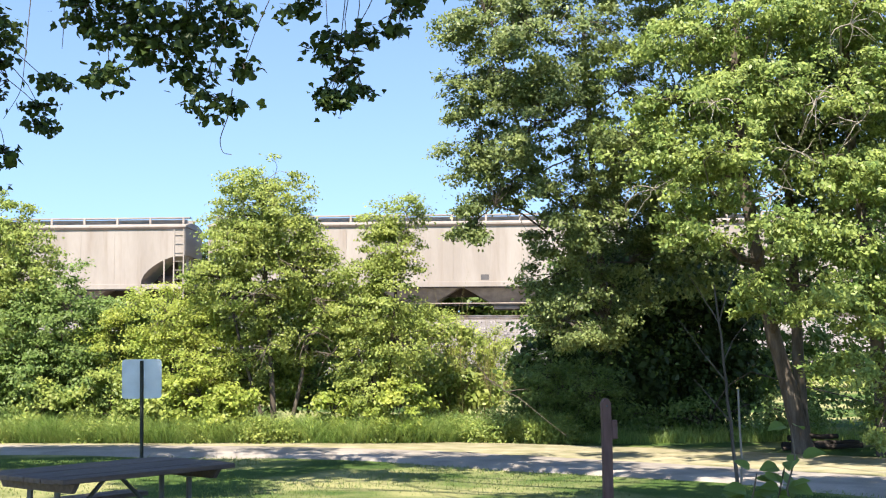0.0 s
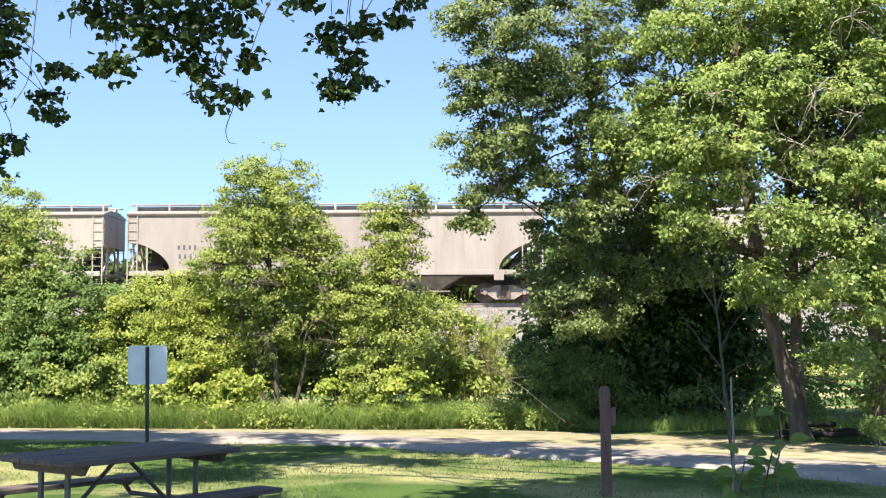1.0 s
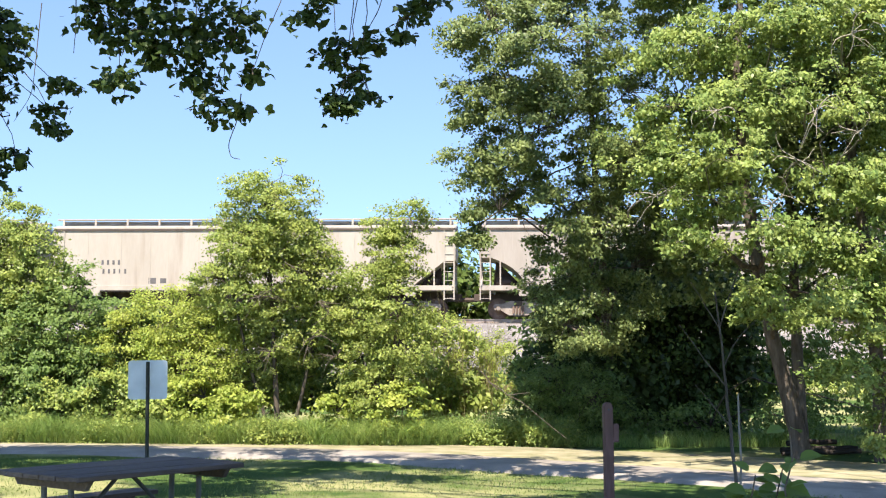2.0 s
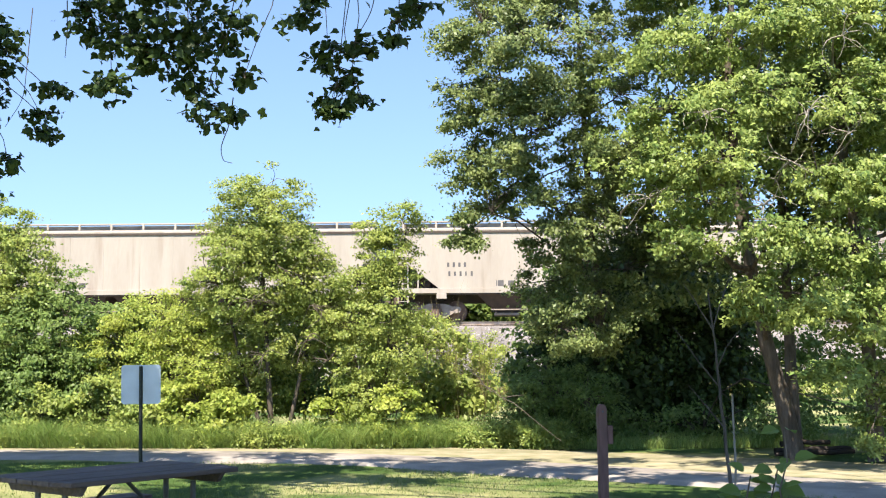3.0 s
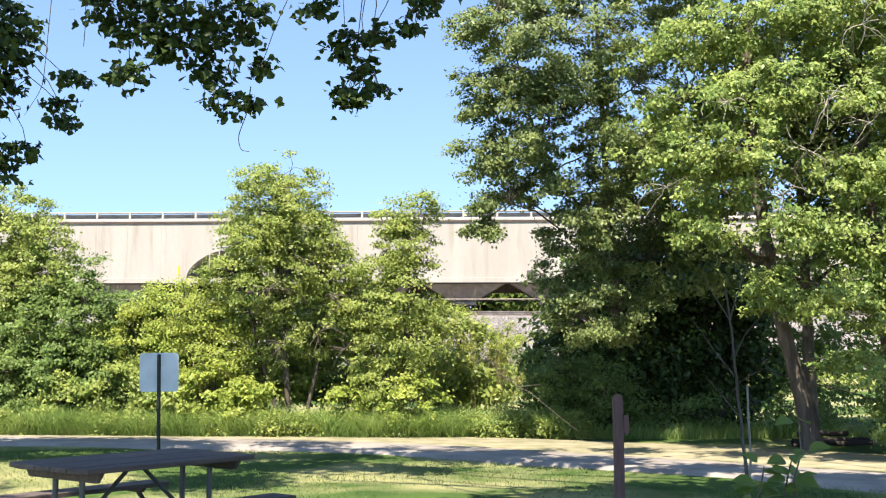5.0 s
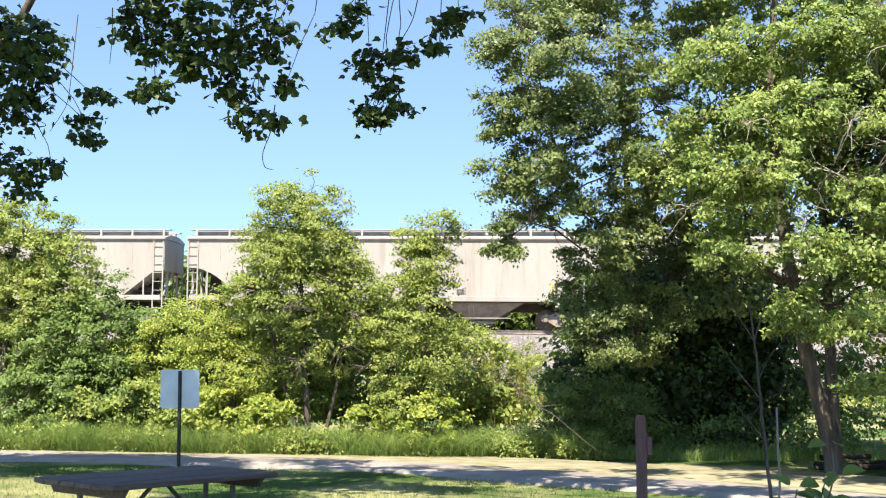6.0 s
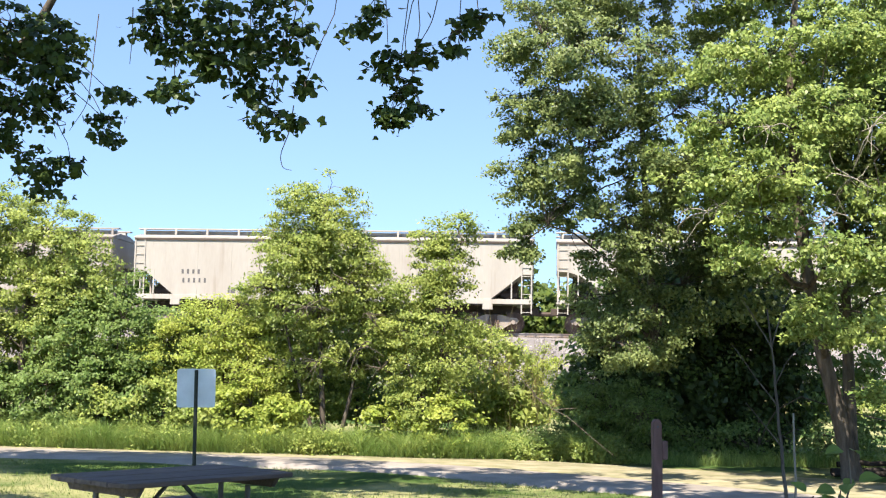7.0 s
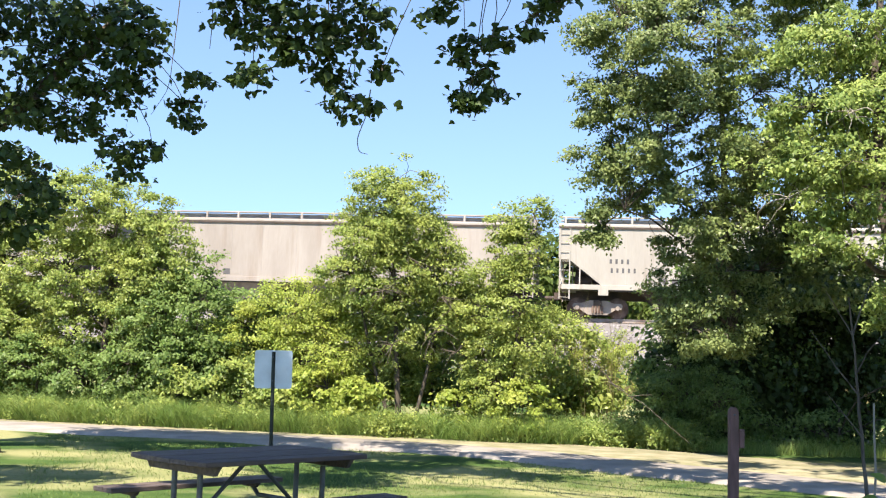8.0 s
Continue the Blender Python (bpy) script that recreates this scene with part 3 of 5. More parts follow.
def log_pile():
    for i, (x, y, z, r, l, a) in enumerate(((6.3, 21.1, 0.08, 0.06, 1.0, 4), (6.55, 20.9, 0.07, 0.05, 1.1, -6), (6.35, 21.15, 0.2, 0.05, 0.9, 9), (6.75, 21.2, 0.08, 0.06, 0.8, -3), (6.15, 20.8, 0.05, 0.035, 0.9, 12))):
        rng = np.random.default_rng(40 + i)
        V, Fq = tubes([(bend((-l / 2, 0, 0), (l / 2, 0, 0.02), rng, 0.02, 7), np.full(7, r) * np.linspace(1, 0.85, 7))], 9, 0.05, i)
        ob = add("log", mesh_from("log", V, Fq), LOGBARK)
        ob.matrix_basis = pose(x, y, z, 0, 0, a)
        tagged(ob, "dark log lying under the tree", "log", "logs under the tree")


def dead_stem():
    rng = np.random.default_rng(31)
    root = new("dead_stem")
    for a, b, r in (((0.12, 0, 0), (-0.08, 0, 1.55), 0.04), ((0.1, -0.05, 0.1), (0.34, 0, 0.8), 0.025), ((0.02, 0, 0.7), (0.16, 0.1, 1.3), 0.014), ((0.3, 0, 0), (0.2, 0, 0.9), 0.018)):
        V, Fq = tubes([(bend(a, b, rng, 0.05, 9), np.linspace(r, r * 0.5, 9))], 7, 0.06, 3)
        add("branch", mesh_from("branch", V, Fq), PALEBARK, root)
    root.location = (-1.42, 23.5, 0)
    return tagged(root, "pale dead leaning stem among the shrubs", "dead tree")


def fallen_branch():
    rng = np.random.default_rng(33)
    V, Fq = tubes([(bend((0.75, 21.4, 1.25), (2.15, 21.3, 0.25), rng, 0.03, 9), np.linspace(0.009, 0.005, 9)),
                   (bend((1.1, 21.35, 1.0), (1.5, 21.2, 1.05), rng, 0.06, 5), np.linspace(0.010, 0.004, 5)),
                   (bend((0.95, 21.4, 1.1), (0.55, 21.3, 1.5), rng, 0.06, 5), np.linspace(0.012, 0.004, 5))], 6)
    ob = add("fallen_branch", mesh_from("fallen_branch", V, Fq), BARK)
    return tagged(ob, "grey fallen branch leaning on weeds", "branch")


def tree_stump():
    rng = np.random.default_rng(9)
    V, Fq = tubes([([(0, 0, -0.05), (0.01, 0, 0.06), (0.0, 0.01, 0.16), (0.0, 0.0, 0.26), (0, 0, 0.275), (0, 0, 0.276)], [0.30, 0.24, 0.22, 0.215, 0.19, 0.002])], 18, 0.04, 5)
    ob = add("tree_stump", mesh_from("tree_stump", V, Fq), BARK)
    ob.location = (-8.35, 17.0, 0)
    return tagged(ob, "low sawn brown tree stump in the lawn", "stump")


# ---------- covered hopper cars ----------
COUPLING = 1.05             # from body to body over the couplers
SILL, EAVE, PEAK, WALKWAY = 1.27, 4.03, 4.30, 4.56
HALF = 1.52


def car_paint(name, colour, colour2):
    m = material(name, colour, 0.55, colour2=colour2, scale=0.55, fine=9, bump=0.05, grain=0.16, stretch=(1.6, 1, 0.35), by_object=0.08, spec=0.3)
    n, l = m.node_tree.nodes, m.node_tree.links          # rust and soot streaks that run down the sides
    hue, co = n["Hue/Saturation/Value"], n["Texture Coordinate"]
    mp, tx = n.new("ShaderNodeMapping"), n.new("ShaderNodeTexNoise")
    mp.inputs["Scale"].default_value = (2.6, 1.0, 0.22)
    tx.inputs["Scale"].default_value, tx.inputs["Detail"].default_value = 1.0, 6.0
    l.new(co.outputs["Object"], mp.inputs["Vector"])
    l.new(mp.outputs["Vector"], tx.inputs["Vector"])
    rg = n.new("ShaderNodeMapRange")
    rg.inputs["From Min"].default_value, rg.inputs["From Max"].default_value, rg.inputs["To Max"].default_value = 0.56, 0.78, 0.55
    l.new(tx.outputs["Fac"], rg.inputs["Value"])
    mx = n.new("ShaderNodeMix")
    mx.data_type = 'RGBA'
    mx.inputs["B"].default_value = (0.20, 0.14, 0.10, 1)
    l.new(hue.inputs["Color"].links[0].from_socket, mx.inputs["A"])
    l.new(rg.outputs["Result"], mx.inputs["Factor"])
    l.new(mx.outputs["Result"], hue.inputs["Color"])
    return m


def hopper_car(paint, style, marks_x, seed, body, yellow=False):
    """One covered hopper: tub with sloped ends, roof, running boards, ladders, chutes, trucks and couplers. x runs along it."""
    rng = random.Random(seed)
    car = new("hopper_car")
    E, zt, zb = body / 2, SILL + (1.45 if style else 1.30), SILL + 0.22
    curve = []
    for k in range(9):                      # the cut-out by each end, round or straight
        t = k / 8
        if style:
            p = (E - 0.45 - 1.55 * math.sin(t * math.pi / 2) ** 1.2, zt - (zt - zb) * (1 - math.cos(t * math.pi / 2)) ** 0.8)
        else:
            p = (E - 0.30 - 1.55 * t, zt - (zt - zb) * max(0, (t - 0.12) / 0.88))
        curve.append(p)
    right = [(E, EAVE), (E, zt + 0.05), (E - 0.12, zt)] + curve + [(E - 2.1, SILL)]
    left = [(-p, q) for p, q in right[::-1]]
    bm = bmesh.new()
    prism(bm, right + left, -HALF, HALF)
    part("body", bm, paint, car)
    # roof with a proud eave lip
    bm = bmesh.new()
    prism(bm, [(-HALF - 0.05, EAVE + 0.012), (-HALF - 0.05, EAVE + 0.075), (-0.6, PEAK), (0.6, PEAK), (HALF + 0.05, EAVE + 0.075), (HALF + 0.05, EAVE + 0.012)],
          -E - 0.03, E + 0.03, lambda p, q, w: (w, p, q))
    part("roof", bm, paint, car)
    # the eave's shadow, put in as a dark strip below the lip
    for sy in (-1, 1):
        bm = bmesh.new()
        box(bm, (0, sy * (HALF + 0.012), EAVE - 0.035), (body - 0.02, 0.08, 0.085))
        part("eave_angle", bm, DARK, car, "dark strip standing for the eave's shadow")
    # hatch trough, running boards on posts
    for k in range(10):
        bm = bmesh.new()
        box(bm, (-E + 1.2 + k * (body - 2.4) / 9, 0, PEAK + 0.06), (1.5, 0.6, 0.12), bevel=0.02)
        part("hatch_cover", bm, paint, car)
    for sy in (-1, 1):
        bm = bmesh.new()
        box(bm, (0, sy * 0.56, PEAK + 0.09), (body - 0.3, 0.03, 0.17))
        part("coaming", bm, COAMING, car, "hatch coaming strip added for the shaded roof band")
        bm = bmesh.new()
        box(bm, (0, sy * 0.78, WALKWAY - 0.03), (body + 0.1, 0.32, 0.05))
        part("running_board", bm, paint, car)
        n = 13
        for k in range(n):
            x = -E + 0.25 + k * (body - 0.5) / (n - 1)
            bm = bmesh.new()
            box(bm, (x, sy * 0.92, (PEAK + WALKWAY) / 2 - 0.09), (0.09, 0.05, WALKWAY - PEAK + 0.10))
            part("board_post", bm, paint, car)
    # weld seams
    for sy in (-1, 1):
        for k in range(1, 12):
            bm = bmesh.new()
            x = -E + k * body / 12 + rng.uniform(-0.1, 0.1)
            low = SILL + 0.2 if abs(x) < E - 2.4 else zt + 0.3
            box(bm, (x, sy * (HALF + 0.004), (EAVE + low) / 2), (0.035, 0.014, EAVE - low - 0.08))
            part("weld_seam", bm, paint, car)
        # side sill, full length
        bm = bmesh.new()
        box(bm, (0, sy * (HALF + 0.01), SILL + 0.09), (body - 0.3, 0.10, 0.22), bevel=0.01)
        part("side_sill", bm, paint, car)
        bm = bmesh.new()
        box(bm, (0, sy * (HALF - 0.01), SILL - 0.05), (body - 4.6, 0.06, 0.06))
        part("sill_flange", bm, DARK, car)
        for sx in (-1, 1):
            bm = bmesh.new()
            for x in (E - 0.06, E - 0.50):
                box(bm, (sx * x, sy * (HALF + 0.02), (SILL - 0.45 + EAVE) / 2), (0.055, 0.05, EAVE - SILL + 0.45))
            for k in range(9):
                z = SILL - 0.38 + k * 0.40
                rod(bm, (sx * (E - 0.50), sy * (HALF + 0.03), z), (sx * (E - 0.06), sy * (HALF + 0.03), z), 0.014, sides=6)
            part("side_ladder", bm, paint, car)
            bm = bmesh.new()
            box(bm, (sx * (E - 0.95), sy * (HALF - 0.02), (zt + zb) / 2), (0.06, 0.06, zt - zb))
            part("stanchion", bm, paint, car)
            bm = bmesh.new()
            box(bm, (sx * (E - 2.35), sy * (HALF + 0.012), SILL + 0.55), (0.10, 0.006, 0.42))
            if yellow:
                part("reflector", bm, YELLOW, car, "faded yellow reflective strip")
            else:
                bm.free()
            bm = bmesh.new()
            box(bm, (sx * (E - 2.0), sy * (HALF - 0.02), SILL - 0.14), (0.45, 0.16, 0.26), bevel=0.02)
            part("jack_pad", bm, paint, car)
        # lettering as plain bars, small data plates
        for row, (z, n, w) in enumerate(((SILL + 1.25, 4, 0.10), (SILL + 0.85, 5, 0.09))):
            for k in range(n):
                bm = bmesh.new()
                box(bm, (-sy * (-E + marks_x + k * 0.25 + 0.05 * row), sy * (HALF + 0.006), z), (w, 0.006, 0.19 + 0.02 * ((k + row) % 2)))
                part("letter_bar", bm, MARK, car, "black stencilled mark as a plain bar")
        for x, z, w, h in ((E - 4.6, SILL + 0.42, 0.34, 0.26), (E - 5.1, SILL + 0.42, 0.28, 0.22), (-E + 6.4, SILL + 0.4, 0.4, 0.24)):
            bm = bmesh.new()
            box(bm, (-sy * x * -1, sy * (HALF + 0.006), z), (w, 0.006, h))
            part("data_plate", bm, MARK if rng.random() < 0.6 else paint, car)
    # end platforms, end frames, brake wheel
    for sx in (-1, 1):
        bm = bmesh.new()
        box(bm, (sx * (E - 0.95), 0, SILL + 0.06), (1.9, 2 * HALF - 0.12, 0.08))
        part("end_platform", bm, paint, car)
        # dark plate and reservoir added so the end opening looks shaded
        bm = bmesh.new()
        prism(bm, [(sx * (E - 0.62), SILL + 0.1), (sx * (E - 2.05), SILL + 0.1), (sx * (E - 1.95), zb + 0.02), (sx * (E - 0.75), zt)], -0.03, 0.03)
        part("shear_plate", bm, DARK, car, "shear plate added dark for the shade in the end opening")
        bm = bmesh.new()
        rod(bm, (sx * (E - 1.45), -0.55, SILL + 0.42), (sx * (E - 0.75), -0.55, SILL + 0.42), 0.19, sides=14)
        part("air_reservoir", bm, DARK, car, "dark round brake air reservoir")
        for y0, y1 in ((-1.3, 1.3), (1.3, -1.3)):
            bm = bmesh.new()
            rod(bm, (sx * (E - 0.12), y0, SILL + 0.15), (sx * (E - 0.12), y1, EAVE - 0.25), 0.04, sides=6)
            part("end_brace", bm, paint, car)
        for y in (-0.75, 0.75):
            bm = bmesh.new()
            box(bm, (sx * (E - 0.08), y, (SILL + EAVE) / 2), (0.09, 0.09, EAVE - SILL))
            part("end_post", bm, paint, car)
        for y in (-1.30, 1.30):
            for k in range(7):
                bm = bmesh.new()
                rod(bm, (sx * (E + 0.02), y - 0.2, SILL + 0.2 + k * 0.38), (sx * (E + 0.02), y + 0.2, SILL + 0.2 + k * 0.38), 0.013, sides=6)
                part("end_rung", bm, paint, car)
        bm = bmesh.new()
        box(bm, (sx * (E - 0.35), 0, SILL - 0.28), (1.2, 0.36, 0.32), bevel=0.02)
        rod(bm, (sx * (E + 0.1), 0, SILL - 0.38), (sx * (body + COUPLING) / 2, 0, SILL - 0.38), 0.10, sides=8)
        part("coupler", bm, DARK, car)
    bm = bmesh.new()
    m = Matrix.Translation((E - 0.03, 0.45, SILL + 1.5)) @ Matrix.Rotation(radians(90), 4, "Y")
    bmesh.ops.create_cone(bm, cap_ends=True, segments=16, radius1=0.28, radius2=0.28, depth=0.04, matrix=m)
    part("brake_wheel", bm, DARK, car)
    # centre sill and discharge chutes
    bm = bmesh.new()
    box(bm, (0, 0, SILL - 0.22), (body - 1.5, 0.34, 0.40))
    part("centre_sill", bm, DARK, car)
    n = 3 if style else 4
    span = (body - 7.0) / n
    for k in range(n):
        x = -span * (n - 1) / 2 + k * span
        bm = bmesh.new()
        a, b = span * 0.49, 0.42
        top = [bm.verts.new(p) for p in ((x - a, -HALF + 0.1, SILL), (x + a, -HALF + 0.1, SILL), (x + a, HALF - 0.1, SILL), (x - a, HALF - 0.1, SILL))]
        bot = [bm.verts.new(p) for p in ((x - b, -0.75, 0.38), (x + b, -0.75, 0.38), (x + b, 0.75, 0.38), (x - b, 0.75, 0.38))]
        bm.faces.new(top[::-1])
        bm.faces.new(bot)
        for i in range(4):
            bm.faces.new((top[i], top[(i + 1) % 4], bot[(i + 1) % 4], bot[i]))
        bmesh.ops.recalc_face_normals(bm, faces=bm.faces[:])
        part("discharge_chute", bm, DARK if not style else TRUCK, car)
        bm = bmesh.new()
        box(bm, (x, 0, 0.33), (1.15, 1.9, 0.12), bevel=0.02)
        rod(bm, (x - 0.5, -1.15, 0.40), (x - 0.5, 1.15, 0.40), 0.03, sides=6)
        part("outlet_gate", bm, TRUCK, car)
    bm = bmesh.new()
    for sy in (-1, 1):
        rod(bm, (-E + 4.2, sy * 1.2, 0.52), (E - 4.2, sy * 1.2, 0.52), 0.03, sides=6)
    part("train_line_pipe", bm, TRUCK, car)
    # trucks
    for sx in (-1, 1):
        cx = sx * (E - 1.75)
        tr = new("truck")
        tr.parent = car
        tr.location = (cx, 0, 0)
        for sy in (-1, 1):
            y = sy * 1.02
            bm = bmesh.new()
            out = [(-1.12, 0.56), (-1.05, 0.66), (-0.72, 0.68), (-0.35, 0.80), (0.35, 0.80), (0.72, 0.68), (1.05, 0.66), (1.12, 0.56), (1.05, 0.40), (0.78, 0.38), (0.42, 0.16), (-0.42, 0.16), (-0.78, 0.38), (-1.05, 0.40)]
            prism(bm, out, y - 0.07, y + 0.07)
            part("side_frame", bm, TRUCK, tr)
            bm = bmesh.new()
            for k in range(4):
                rod(bm, (-0.21 + 0.14 * k, y + sy * 0.09, 0.24), (-0.21 + 0.14 * k, y + sy * 0.09, 0.56), 0.05, sides=8)
            part("spring_nest", bm, RUST, tr)
            for x in (-0.89, 0.89):
                bm = bmesh.new()
                rod(bm, (x, y + sy * 0.05, 0.457), (x, y + sy * 0.20, 0.457), 0.11, 0.09, sides=12)
                part("bearing_cap", bm, TRUCK, tr)
        bm = bmesh.new()
        box(bm, (0, 0, 0.68), (0.36, 2.3, 0.22), bevel=0.03)
        part("bolster", bm, DARK, tr)
    for cx in (-(E - 1.75) - 0.89, -(E - 1.75) + 0.89, E - 1.75 - 0.89, E - 1.75 + 0.89):
        axle = new("wheelset")
        axle.parent = car
        axle.location = (cx, 0, 0.457)
        bm = bmesh.new()
        rod(bm, (0, -1.0, 0), (0, 1.0, 0), 0.08, sides=10)
        part("axle", bm, DARK, axle)
        for sy in (-1, 1):
            bm = bmesh.new()
            rod(bm, (0, sy * 0.70, 0), (0, sy * 0.81, 0), 0.455, sides=28)
            rod(bm, (0, sy * 0.68, 0), (0, sy * 0.70, 0), 0.48, sides=28)
            for k in range(6):
                a = k * math.pi / 3
                rod(bm, (0.27 * math.cos(a), sy * 0.81, 0.27 * math.sin(a)), (0.27 * math.cos(a), sy * 0.822, 0.27 * math.sin(a)), 0.05, sides=8)
            rod(bm, (0, sy * 0.81, 0), (0, sy * 0.86, 0), 0.16, sides=12)
            part("wheel", bm, RUST, axle)
    return tagged(car, "", "railway car", "train of hopper cars")


BEIGE = car_paint("beige_car_paint", (0.365, 0.315, 0.275), (0.285, 0.24, 0.205))
CREAM = car_paint("cream_car_paint", (0.38, 0.333, 0.282), (0.33, 0.283, 0.235))
WHITE = car_paint("white_car_paint", (0.385, 0.35, 0.305), (0.345, 0.305, 0.262))
CARS = []
GAP_AT_START, SPEED = -13.85, 16.0


def build_train():
    kinds = {"beige": (BEIGE, 1, 2.4, 1, 18.85), "cream": (CREAM, 0, 2.3, 2, 18.30), "pale": (WHITE, 1, 2.3, 3, 18.90, True), "white": (WHITE, 0, 2.3, 4, 18.25)}
    words = {"beige": "dusty beige covered hopper car with round end openings", "cream": "cream covered hopper car with angular end openings",
             "pale": "off-white covered hopper car with yellow strips and round ends", "white": "off-white covered hopper car with angular end openings"}
    made = {}
    front = GAP_AT_START + 2 * (18.85 + COUPLING)
    for kind in ("beige", "beige", "beige", "cream", "cream", "pale", "pale", "white", "beige", "beige"):
        pitch = kinds[kind][4] + COUPLING
        s = front - pitch / 2
        front -= pitch
        m = Matrix.Translation(on_track(s, TRACK_AWAY, RAIL_TOP)) @ Matrix.Rotation(TRACK_TURN, 4, "Z")
        if kind in made:
            car = copy_thing(made[kind], m)
        else:
            car = made[kind] = hopper_car(*kinds[kind])
            car.matrix_basis = m
        CARS.append((tagged(car, words[kind]), s))


def motions():
    """The train rolls past at a steady speed, its wheelsets turn."""
    turn = Matrix.Rotation(TRACK_TURN, 4, "Z")
    frames = frame(8.0)
    for car, s in CARS:
        walk(car, [(t, Matrix.Translation(on_track(s + SPEED * t, TRACK_AWAY, RAIL_TOP)) @ turn) for t in (0.0, 2.0, 4.0, 6.0, 8.0)])
        for part_ob in car.children:
            if part_ob.name.startswith("wheelset"):
                p = part_ob.location.copy()
                walk(part_ob, [(f / FPS, Matrix.Translation(p) @ Matrix.Rotation(SPEED * f / FPS / 0.457, 4, "Y")) for f in range(frames)])


# ---------- trees and shrubs ----------
plant("maple_tree", "tall sunlit maple with layered boughs and dead twigs", "tree", (5.95, 20.3, 0),
      [([(5.95, 20.3, 0), (5.75, 20.3, 0.9), (5.41, 20.3, 2.2), (5.09, 20.4, 4.4), (5.0, 20.5, 6.4), (5.2, 20.5, 9.0)], 0.155, 0.045),
       ([(7.15, 19.9, 0), (7.0, 19.9, 3.0), (6.75, 20, 5.2), (6.8, 20.2, 8.4)], 0.12, 0.05)],
      [(4.28, 19.60, 6.72, 1.00, 1.10, 0.55), (5.67, 19.40, 6.94, 1.08, 1.10, 0.50), (6.97, 19.40, 7.03, 0.90, 1.10, 0.63), (3.85, 19.20, 5.51, 0.85, 0.90, 0.37),
       (4.98, 19.00, 5.69, 0.97, 0.90, 0.40), (6.42, 19.00, 5.64, 0.97, 1.00, 0.49), (3.60, 18.80, 4.58, 0.83, 0.80, 0.30), (4.50, 18.60, 4.63, 0.82, 0.80, 0.31),
       (5.90, 18.60, 4.40, 0.86, 0.80, 0.35), (6.81, 18.60, 4.22, 0.61, 0.80, 0.43), (3.75, 18.40, 3.41, 0.60, 0.50, 0.17), (4.09, 18.40, 3.94, 0.60, 0.50, 0.21),
       (5.28, 18.40, 3.42, 0.73, 0.70, 0.27), (6.32, 18.40, 3.24, 0.68, 0.80, 0.39), (4.63, 18.30, 2.59, 0.51, 0.50, 0.24), (5.66, 18.30, 2.46, 0.68, 0.60, 0.22),
       (6.59, 18.30, 2.28, 0.51, 0.70, 0.43), (6.06, 18.20, 1.34, 0.42, 0.40, 0.12), (6.79, 18.90, 0.60, 0.35, 0.50, 0.44), (6.87, 18.90, 1.51, 0.31, 0.50, 0.44),
       (4.92, 18.30, 2.21, 0.30, 0.30, 0.12), (4.64, 21.30, 8.50, 1.49, 1.50, 0.74), (6.55, 21.30, 8.50, 1.49, 1.50, 0.74), (7.90, 19.50, 5.93, 0.82, 1.30, 1.45),
       (7.98, 19.50, 3.42, 0.73, 1.20, 1.45), (7.99, 19.50, 1.32, 0.63, 1.00, 1.00), (9.37, 20.00, 4.59, 1.02, 1.50, 2.33)],
      LEAF_TREE, BARK, density=46, per=64, spray=0.10, size=0.080, seed=11, twigs=0.3, stem_sides=14, pad=0.27, shell=0.4, thick=0.5)
plant("boxelder_tree", "broad fine-leaved tree with a dark shaded side", "tree", (3.5, 25.6, 0),
      [([(3.5, 25.6, 0), (3.3, 24.4, 2.2), (2.8, 22.2, 4.6), (2.6, 22.0, 8.2)], 0.11, 0.03),
       ([(3.3, 24.4, 2.2), (2.5, 22.4, 3.9), (1.4, 21.3, 5.4), (1.0, 21.1, 7.2)], 0.045, 0.012)],
      [(0.85, 21.00, 7.30, 0.83, 0.90, 0.78), (0.64, 21.00, 6.04, 0.78, 0.80, 0.68), (0.68, 21.00, 4.94, 0.70, 0.80, 0.61), (0.57, 20.80, 4.12, 0.34, 0.30, 0.21),
       (0.47, 20.80, 3.63, 0.27, 0.20, 0.12), (1.95, 20.70, 6.80, 1.19, 1.20, 1.09), (1.95, 20.45, 5.30, 1.09, 1.10, 0.99), (2.25, 20.70, 4.02, 0.85, 0.90, 0.95),
       (1.95, 21.2, 3.45, 0.42, 0.5, 0.45), (2.9, 20.6, 4.9, 0.7, 0.6, 0.5), (2.16, 21.30, 2.82, 0.67, 0.80, 0.74), (1.33, 21.20, 4.52, 0.55, 0.50, 0.45), (2.11, 20.90, 2.04, 0.60, 0.60, 0.31), (2.81, 21.40, 2.23, 0.50, 0.60, 0.50), (1.48, 21.30, 8.52, 1.49, 1.30, 0.79),
       (3.38, 21.80, 8.46, 1.52, 1.40, 1.01), (3.40, 22.20, 6.23, 1.03, 0.90, 1.24), (3.37, 22.20, 4.43, 1.03, 0.90, 1.24), (3.45, 22.20, 3.07, 0.72, 0.70, 0.72)],
      LEAF_BOXELDER, BARK, density=52, per=62, spray=0.095, size=0.068, seed=12, twigs=0.3, stem_sides=12, pad=0.16, shell=0.5, thick=0.6)
